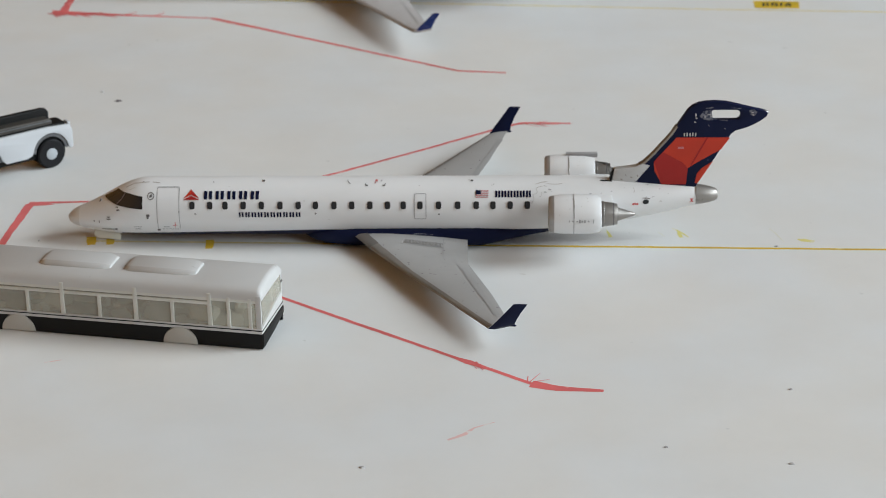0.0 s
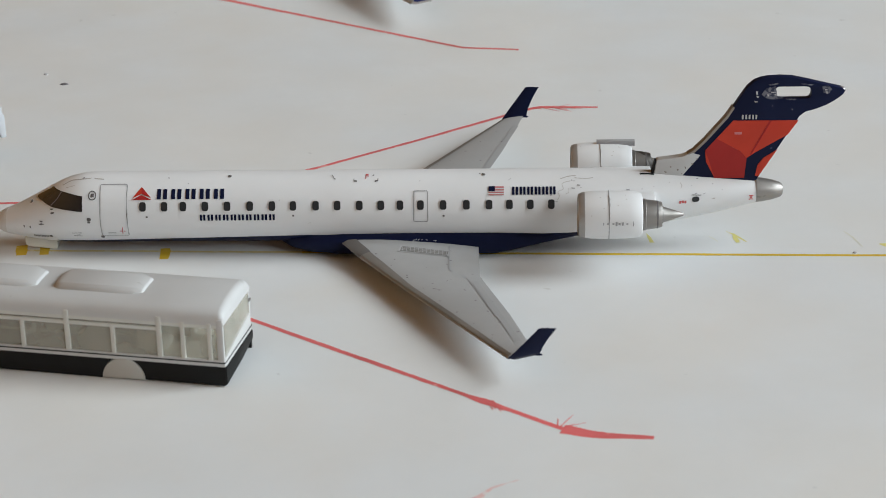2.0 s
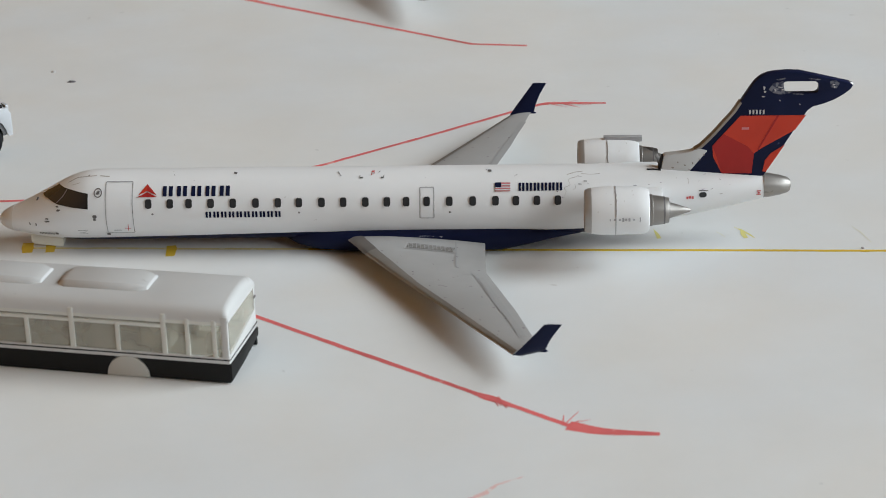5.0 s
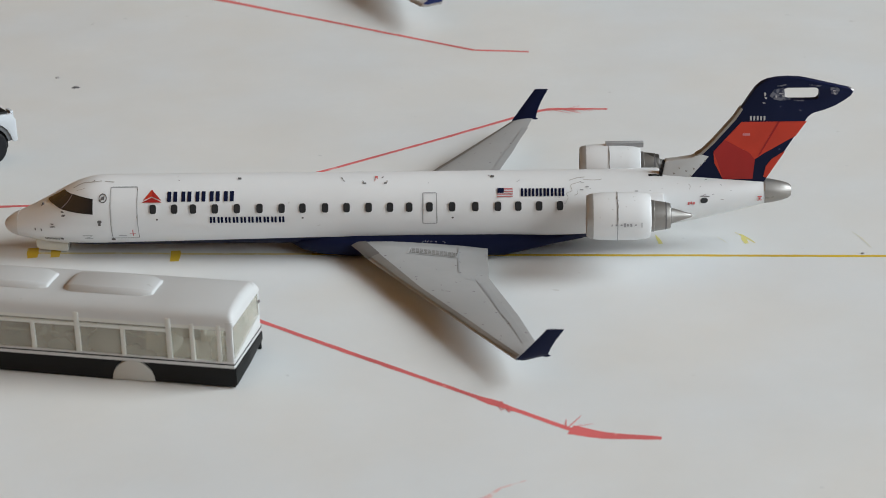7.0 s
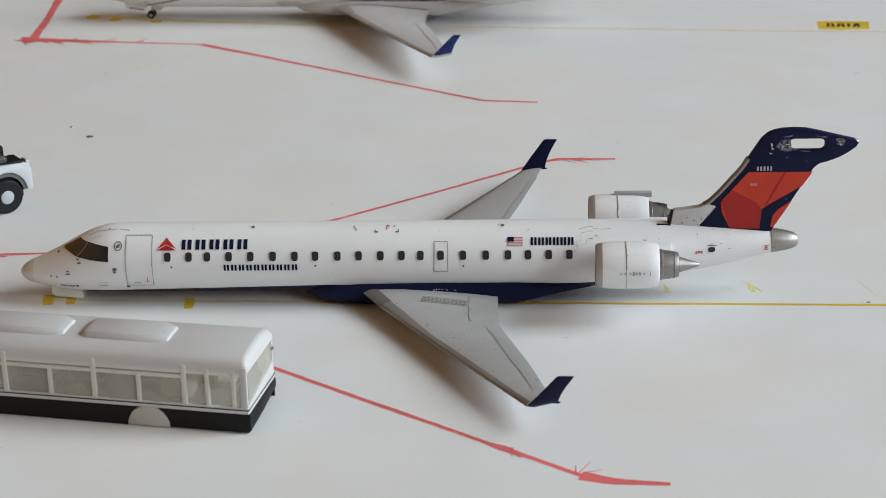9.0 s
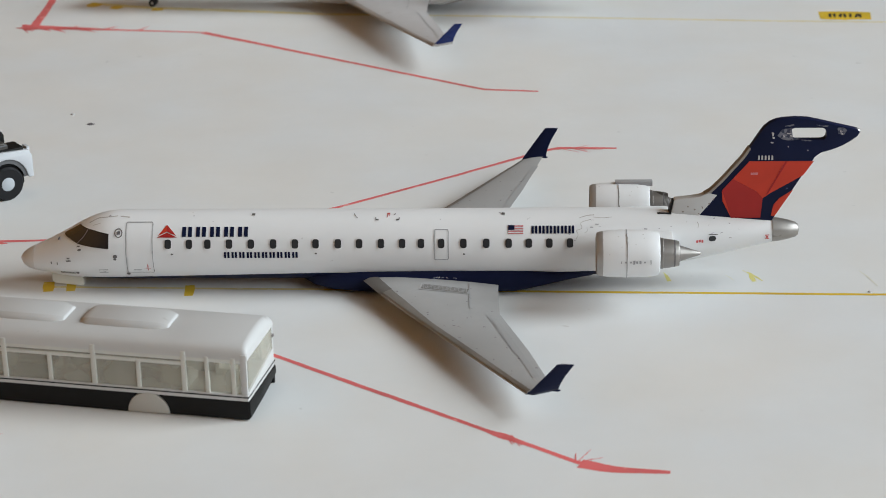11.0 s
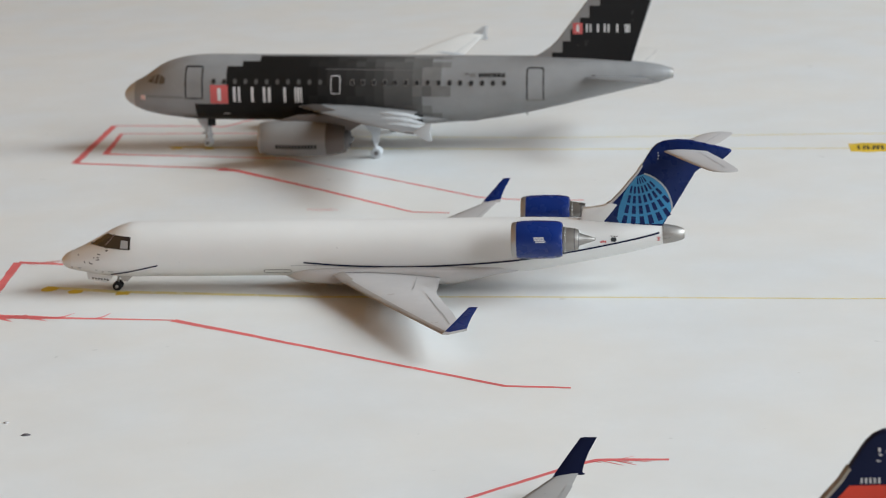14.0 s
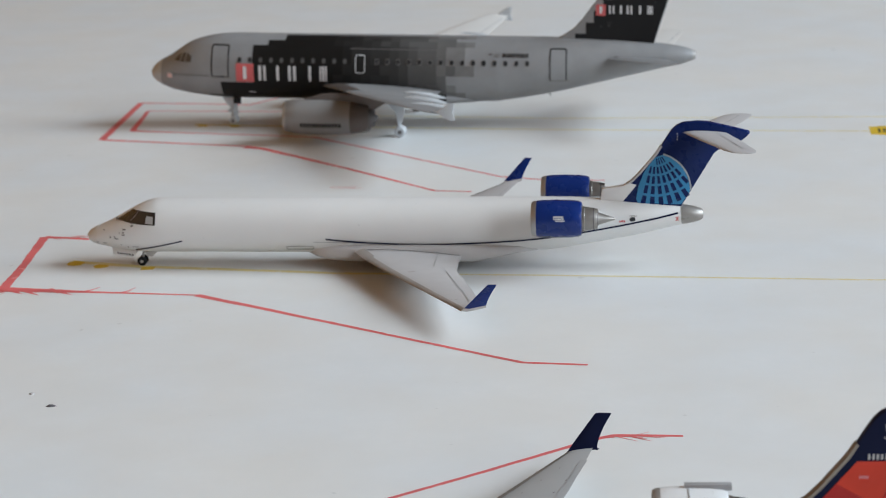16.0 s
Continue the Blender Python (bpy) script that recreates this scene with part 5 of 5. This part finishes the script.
        e = part("engine", revolve([(2.44, 0.20), (2.42, 0.225), (2.48, 0.249), (2.62, 0.267), (2.92, 0.274), (3.2, 0.265), (3.46, 0.240), (3.48, 0.20)], ey, ez), POD_SILVER, air, "silver underwing engine")
        part("intake_lip", revolve([(2.60, 0.18), (2.42, 0.195), (2.385, 0.212), (2.395, 0.230), (2.43, 0.240)], ey, ez), LIP, e)
        part("fan", revolve([(2.62, 0.20), (2.60, 0.1), (2.55, 0.04), (2.50, 0.005)], ey, ez), SEAM, e)
        part("tail_band", revolve([(3.40, 0.2475), (3.42, 0.2475), (3.60, 0.216), (3.67, 0.198), (3.675, 0.175), (3.60, 0.165)], ey, ez), BARS, e, "bronze band on the nacelle")
        part("exhaust", revolve([(3.60, 0.150), (3.70, 0.145), (3.735, 0.135), (3.735, 0.125), (3.66, 0.12)], ey, ez), SEAM, e)
        part("plug", revolve([(3.60, 0.11), (3.70, 0.085), (3.79, 0.03)], ey, ez, caps=True), SEAM, e)
        part("pylon", plate([(2.62, 0.645), (2.95, 0.745), (3.85, 0.78), (4.05, 0.72), (3.75, 0.52), (3.3, 0.58), (2.8, 0.63)], ey - 0.045, ey + 0.045, 0.012), BARS, air, "dark engine pylon")
        if side < 0:
            for k in range(13):
                a = radians(-10)
                x = 2.66 + 0.048 * k
                r = float(np.interp(x, [2.62, 2.92, 3.2, 3.46], [0.267, 0.274, 0.265, 0.240])) + 0.004
                rings = [[(xx, ey - r * math.cos(t), ez + r * math.sin(t)) for t in (radians(-24), radians(-17), radians(-10))] for xx in (x, x + 0.034)]
                part("letter_bar", faces_from(rings, closed=False, caps=False), BLACK, e)
            part("strake", box(2.78, 2.95, ey - 0.225, ey - 0.20, ez + 0.13, ez + 0.155, 0.004), POD_SILVER, e)
        # tailplane
        secs = [(0.10, 7.02, 8.02, 1.10, 0.05), (0.35, 7.16, 8.06, 1.135, 0.040), (0.9, 7.50, 8.16, 1.205, 0.028), (1.55, 7.92, 8.28, 1.285, 0.018)]
        # Far tailplane paler than the near one, like the wings.
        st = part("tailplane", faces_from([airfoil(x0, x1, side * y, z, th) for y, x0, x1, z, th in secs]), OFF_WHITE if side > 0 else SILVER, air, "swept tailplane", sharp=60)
        part("elevator_line", on_wing(secs, side, [(7.92, 0.40), (8.20, 1.4)], 0.010, 0.003), SOFT_SEAM, st)
    fin = part("fin", plate(AIR_FIN, -0.055, 0.055, 0.02), SILVER, air, "tall fin with black stepped paint", sharp=50)
    steps = [(6.64, 1.335), (6.64, 1.47), (6.80, 1.47), (6.80, 1.64), (6.92, 1.64), (6.92, 1.82), (7.06, 1.82), (7.06, 2.0), (7.2, 2.0), (7.2, 2.18), (7.36, 2.18), (7.36, 2.40), (7.6, 2.40),
             (7.6, 2.7), (8.24, 2.7), (7.83, 1.335)]
    part("fin_panel", plate(steps, -0.059, -0.0555), BLACK, fin, "black stepped panel")
    sq = part("title_square", plate([(6.955, 1.75), (7.10, 1.75), (7.10, 1.92), (6.955, 1.92)], -0.063, -0.059), MARK_RED, fin)
    part("title_bar", plate([(7.008, 1.785), (7.050, 1.785), (7.050, 1.893), (7.008, 1.893)], -0.065, -0.063), LETTER, fin)
    for a, b in ((7.150, 7.180), (7.208, 7.234), (7.316, 7.347), (7.418, 7.448), (7.476, 7.504), (7.606, 7.637), (7.732, 7.752), (7.760, 7.788), (7.796, 7.812)):
        part("title_bar", plate([(a, 1.78), (b, 1.78), (b, 1.905), (a, 1.905)], -0.063, -0.059), LETTER, fin)
    # gear
    ng = part("nose_gear", rod([(1.30, 0, 0.45), (1.29, 0, 0.22), (1.28, 0, 0.014)], 0.050, 12), GEAR_GREY, air, "grey nose gear leg")
    part("gear_door", plate([(1.12, 0.42), (1.20, 0.28), (1.27, 0.26), (1.30, 0.42)], -0.095, -0.082), GEAR_GREY, ng)
    part("strut", rod([(1.14, -0.05, 0.40), (1.27, -0.03, 0.20)], 0.018, 8), GEAR_GREY, ng)
    part("tow_fitting", box(1.20, 1.30, -0.07, 0.07, 0.155, 0.185, 0.012), GEAR_GREY, ng)
    part("gear_door", box(1.30, 1.42, -0.09, -0.08, 0.30, 0.41), BLACK, ng)
    part("scissor_link", rod([(1.30, 0, 0.20), (1.36, 0, 0.14), (1.29, 0, 0.08)], 0.014, 6), GEAR_GREY, ng)
    for s in (-1, 1):
        wh = part("wheel", turned([(-0.024, 0.02), (-0.024, 0.058), (-0.012, 0.070), (0.014, 0.070), (0.024, 0.058), (0.024, 0.02)], (1.28, s * 0.065, 0.020), (0, 1, 0), 22), GEAR_GREY, ng)
        part("hub", turned([(-0.028, 0.024), (0.028, 0.024)], (1.28, s * 0.065, 0.020), (0, 1, 0), 14), SEAM, wh)
    for s in (-1, 1):
        mg = part("main_gear", rod([(4.02, s * 0.95, 0.66), (4.03, s * 0.95, 0.30), (4.05, s * 0.95, 0.10)], 0.034, 12), GEAR_GREY, air, "pale blue-grey main gear leg")
        part("gear_door", plate([(3.72, 0.62), (4.13, 0.66), (4.13, 0.40), (4.10, 0.24), (4.03, 0.24), (3.99, 0.40), (3.87, 0.52)], s * 1.0, s * 1.014), GEAR_GREY, mg)
        part("brace", rod([(4.03, s * 0.95, 0.35), (4.02, s * 0.6, 0.55)], 0.018), GEAR_GREY, mg)
        for k in (-1, 1):
            wh = part("wheel", turned([(-0.028, 0.03), (-0.028, 0.070), (-0.014, 0.084), (0.014, 0.084), (0.028, 0.070), (0.028, 0.03)], (4.06, s * 0.95 + k * 0.055, 0.094), (0, 1, 0), 24), GEAR_GREY, mg)
            part("hub", turned([(-0.032, 0.034), (0.032, 0.034)], (4.06, s * 0.95 + k * 0.055, 0.094), (0, 1, 0), 16), SEAM, wh)
    return air


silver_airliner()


# ---------------------------------------------------------------- apron bus
def apron_bus():
    """Length runs along x from the tail at 0 to the nose at -3.3; the near side is y = 0."""
    L, W = 3.32, 0.75
    bus = thing("model_bus", "white plastic toy bus with hazy windows, black skirt, no wheels", "model bus", "", (2.53, -2.96, 0), -10.2)
    arches = (0.872, 2.63)
    ar, az = 0.185, 0.012

    def side_outline(z_top):
        pts = [(0.0, 0.012)]
        for a in arches:
            pts += [(-a + ar * math.cos(t), max(0.012 if a < 1 and t < 1.5 else 0.002, az + ar * math.sin(t) - (0.012 if t > 3.1 else 0))) for t in (math.pi * k / 12 for k in range(13))]
        return pts + [(-L, 0.002), (-L, z_top), (0.0, z_top)]

    for y0, y1 in ((0.0, 0.03), (W - 0.03, W)):
        part("skirt", plate(side_outline(0.180), y0, y1, 0.004), BED_BLACK, bus, "black lower skirt with open wheel arches", sharp=50)
        part("arch_liner", plate([(-0.60, 0.012), (-0.60, 0.22), (-1.15, 0.22), (-1.15, 0.012)], y0 + (0.10 if y0 == 0 else -0.10), y1 + (0.10 if y0 == 0 else -0.10)), CREAM, bus)
        part("arch_liner", plate([(-2.36, 0.012), (-2.36, 0.22), (-2.90, 0.22), (-2.90, 0.012)], y0 + (0.10 if y0 == 0 else -0.10), y1 + (0.10 if y0 == 0 else -0.10)), CREAM, bus)
        for a in arches:
            half = [(-a + 0.183 * math.cos(t), 0.010 + 0.180 * math.sin(t)) for t in (math.pi * k / 16 for k in range(17))]
            part("arch_cover", plate(half, -0.008 if y0 == 0 else W - 0.02, 0.02 if y0 == 0 else W + 0.008, 0.004), ARCH_GREY, bus, "cream plastic wheel arch cover", sharp=50)
        s0, s1 = (y0 - 0.004, y1 - 0.004) if y0 == 0 else (y0 + 0.004, y1 + 0.004)
        part("sill_band", box(-L, 0.003, s0, s1, 0.180, 0.236, 0.006), BUS_WHITE, bus, "white band over the skirt")
        t0 = s0 - 0.002 if y0 == 0 else s1 - 0.006
        part("trim_line", box(-L, 0.005, t0, t0 + 0.008, 0.211, 0.222), BLACK, bus)
        pane = part("side_glazing", box(-L + 0.04, -0.05, y0 + 0.008, y1 - 0.008, 0.230, 0.59), HAZY, bus, "hazy translucent window band")
        pane.visible_shadow = False
        near = y0 == 0
        p0, p1 = (y0 - 0.003, y1) if near else (y0, y1 + 0.003)
        for k, x in enumerate((0.545, 1.335, 2.125, 2.915)):
            part("pillar", box(-x - 0.022, -x + 0.022, p0, p1, 0.230, 0.59, 0.008), BUS_FRAME, bus)
        for x in (0.118, 0.345, 0.942, 1.725, 2.505):
            part("half_pillar", box(-x - 0.018, -x + 0.018, p0, p1, 0.230, 0.485 if x > 0.5 else 0.56, 0.006), BUS_FRAME, bus)
        part("window_rail", box(-L + 0.05, -0.53, p0 + 0.002, p1 - 0.002, 0.465, 0.497, 0.006), BUS_FRAME, bus)
        part("corner_post", box(-0.060, 0.0, y0, y1, 0.230, 0.595, 0.012), BUS_WHITE, bus)
        part("corner_post", box(-L, -L + 0.08, y0, y1, 0.230, 0.595, 0.012), BUS_WHITE, bus)
    # rounded roof
    prof = [(0.0, 0.545), (0.004, 0.585), (0.018, 0.620), (0.045, 0.647), (0.10, 0.668), (0.22, 0.683), (0.375, 0.688), (0.53, 0.683), (0.65, 0.668), (0.705, 0.647), (0.732, 0.620), (0.746, 0.585), (0.75, 0.545)]
    rings = [[(x, 0.375 + (y - 0.375) * (0.985 + 0.015 * k), 0.545 + (z - 0.545) * k) for y, z in prof] for x, k in ((0.004, 0.55), (-0.008, 0.78), (-0.030, 0.95), (-0.055, 1.0), (-0.6, 1.0), (-1.8, 1.0), (-L + 0.06, 1.0), (-L + 0.01, 0.8), (-L - 0.004, 0.55))]
    part("roof", faces_from(rings), BUS_WHITE, bus, "white flat-arched roof with a bevelled end", sharp=32)
    part("cove", box(-L + 0.04, -0.05, 0.004, 0.02, 0.512, 0.56, 0.004), BUS_FRAME, bus, "cloudy cream band under the roof edge")
    for x0, x1 in ((0.74, 1.52), (1.66, 2.44)):
        rings = []
        for x, half, rise in ((x0, 0.110, 0.0), (x0 + 0.012, 0.114, 0.016), (x0 + 0.095, 0.136, 0.038), (x1 - 0.075, 0.136, 0.038), (x1 - 0.014, 0.120, 0.018), (x1, 0.114, 0.0)):
            rings.append([(-x, 0.375 + q * half * w, 0.672 + h * 0.018 + rise * h) for q, w, h in ((-1, 1.34, 0.0), (-1, 1.22, 0.55), (-1, 1.0, 1.0), (0, 1, 1.06), (1, 1.0, 1.0), (1, 1.22, 0.55), (1, 1.34, 0.0))])
        part("roof_unit", bevelled(faces_from(rings), 0.006, 2), BUS_WHITE, bus, "low roof unit with bevelled ends", sharp=30)
    # tail and nose
    for x, s in ((0.0, 1), (-L, -1)):
        x0, x1 = (x - 0.02, x + 0.004) if s > 0 else (x - 0.004, x + 0.02)
        panel = [[(xx, 0.02, 0.176), (xx, W - 0.02, 0.176), (xx, W - 0.02, 0.345), (xx, 0.02, 0.250)] for xx in (x0, x1)]
        part("end_panel", bevelled(faces_from(panel), 0.005), BUS_WHITE, bus, "white lower end panel", sharp=50)
        rear = part("end_glazing", box(x0 + 0.004, x1 - 0.004, 0.04, W - 0.04, 0.25, 0.595), HAZY, bus, "hazy end window")
        rear.visible_shadow = False
        ends = [[(xx, 0.004, 0.025), (xx, 0.40, 0.050), (xx, W - 0.004, 0.100), (xx, W - 0.004, 0.176), (xx, 0.004, 0.176)] for xx in (x0 - 0.008, x1 + 0.010)]
        part("bumper", bevelled(faces_from(ends), 0.008), BED_BLACK, bus, "black bumper cut up towards one side", sharp=50)
        part("trim_line", box(x0, x1 + 0.003, 0.0, W, 0.211, 0.222), BLACK, bus)
    part("floor_pan", box(-L + 0.03, -0.03, 0.03, W - 0.03, 0.200, 0.222), BUS_INNER, bus)
    # seats and boxes seen through the windows
    for x in (0.65, 2.29):
        part("seat_block", box(-x - 0.15, -x + 0.12, 0.10, 0.34, 0.205, 0.45, 0.06, 4), BUS_FRAME, bus)
    for x in (0.30, 1.45):
        part("seat", join(box(-x - 0.10, -x + 0.04, 0.36, 0.56, 0.205, 0.29, 0.015), box(-x - 0.10, -x - 0.06, 0.36, 0.56, 0.28, 0.42, 0.015)), BUS_FRAME, bus)
    part("handrail", rod(smooth_curve([(-2.3, 0.2, 0.30), (-1.6, 0.2, 0.29), (-1.2, 0.2, 0.30), (-1.0, 0.2, 0.33), (-0.7, 0.2, 0.28)], 5), 0.012), BUS_FRAME, bus)
    part("tail_lamp", box(0.0, 0.012, W - 0.05, W - 0.01, 0.45, 0.47, 0.003), SEAM, bus)
    return bus


apron_bus()


# ---------------------------------------------------------------- service truck
def wheel(parent, x, y, r, wide):
    s = -1 if y < 0.5 else 1
    w = part("wheel", turned([(-wide / 2, r * 0.55), (-wide / 2, r * 0.9), (-wide * 0.36, r), (wide * 0.36, r), (wide / 2, r * 0.9), (wide / 2, r * 0.55)], (x, y, r), (0, s, 0), 32), RUBBER, parent, "black rubber wheel")
    part("hub", turned([(0.0, r * 0.40), (wide * 0.52, r * 0.40), (wide * 0.56, r * 0.34)], (x, y, r), (0, s, 0), 24), HUB, w, "pale grey hub")
    return w


def service_truck():
    """x runs from the rear axle at 0 towards the tail; the near side is y = 0."""
    truck = thing("model_truck", "white plastic toy service truck with black load bed", "model truck", "", (-0.68, 2.225, 0), 38.45)
    W, r = 0.32, 0.184
    top = [(-1.75, 0.50), (-0.9, 0.535), (0.02, 0.535), (0.20, 0.520), (0.31, 0.512), (0.318, 0.47), (0.335, 0.45), (0.338, 0.21), (0.285, 0.205)]
    arch = [(0.03 + 0.245 * math.cos(t), 0.19 + 0.262 * math.sin(t)) for t in (radians(10 + 158 * k / 12) for k in range(13))]
    arch2 = [(-0.87 + 0.245 * math.cos(t), 0.19 + 0.262 * math.sin(t)) for t in (radians(12 + 158 * k / 12) for k in range(13))]
    low = [(-0.225, 0.215), (-0.30, 0.185), (-0.575, 0.185)]
    outline = top + arch + low + arch2 + [(-1.15, 0.2), (-1.75, 0.2)]
    for y0, y1 in ((0.0, 0.05), (W - 0.05, W)):
        part("side_panel", plate(outline, y0, y1, 0.012), TRUCK_WHITE, truck, "white side panel with round wheel arches", sharp=50)
    part("tail_panel", box(0.285, 0.33, 0.03, W - 0.03, 0.23, 0.46, 0.012), TRUCK_WHITE, truck)
    part("chassis", box(-1.7, 0.25, 0.06, W - 0.06, 0.13, 0.42, 0.02), BED_BLACK, truck, "black chassis between the wheels")
    part("bed_rim", box(-1.7, 0.265, 0.03, W - 0.04, 0.40, 0.550, 0.03), BED_BLACK, truck, "black bed rim")
    part("load_bed", bevelled(plate([(-1.7, 0.50), (-1.7, 0.640), (0.06, 0.622), (0.10, 0.59), (0.10, 0.50)], 0.06, W - 0.06), 0.02, 3), TRAY_GREY, truck, "raised brown-grey load tray", sharp=60)
    part("tray_rail", bevelled(plate([(-1.7, 0.60), (-1.7, 0.732), (0.05, 0.714), (0.10, 0.700), (0.125, 0.665), (0.125, 0.57)], W - 0.125, W - 0.05), 0.014, 3), BED_BLACK, truck, "black rail along the tray", sharp=60)
    part("tray_ridge", box(-1.7, 0.09, 0.054, 0.062, 0.582, 0.596, 0.003), TRUCK_GREY, truck)
    for x in (0.03, -0.87):
        band = [(x + q * math.cos(a), 0.19 + q * 1.05 * math.sin(a)) for q, n in ((0.272, 1), (0.205, -1)) for a in [radians(8 + 164 * k / 12) for k in range(13)][::n]]
        part("arch_liner", plate(band, 0.016, 0.045), TRUCK_GREY, truck, "grey inner wheel arch")
    part("tow_lug", box(0.30, 0.335, 0.05, 0.16, 0.49, 0.53, 0.006), TRUCK_WHITE, truck)
    for x in (0.03, -0.87):
        for y in (0.055, W - 0.055):
            wheel(truck, x, y, r, 0.12)
    part("cab", bevelled(plate([(-1.75, 0.20), (-1.75, 0.9), (-2.0, 1.05), (-2.4, 1.0), (-2.55, 0.6), (-2.55, 0.2)], 0.0, W), 0.04, 3), TRUCK_WHITE, truck, sharp=60)
    return truck


service_truck()


# ---------------------------------------------------------------- lint caught at the front wing root
def lint():
    rnd = random.Random(31)
    bms = []
    for k in range(7):
        x, y, z = 4.05 + rnd.uniform(-0.10, 0.10), -0.38 + rnd.uniform(-0.02, 0.02), 0.195 + rnd.uniform(0, 0.01)
        a, b = rnd.uniform(0, 6.28), rnd.uniform(0, 6.28)
        bms.append(rod(smooth_curve([(x, y, z), (x + 0.012 * math.cos(a), y + 0.01 * math.sin(a), z + 0.01), (x + 0.02 * math.cos(b), y + 0.01 * math.sin(b), z + 0.008)], 3), 0.0016, 5))
    return tagged(part("lint", join(*bms), LETTER), "wisp of white lint on the wing root", "lint")


lint()
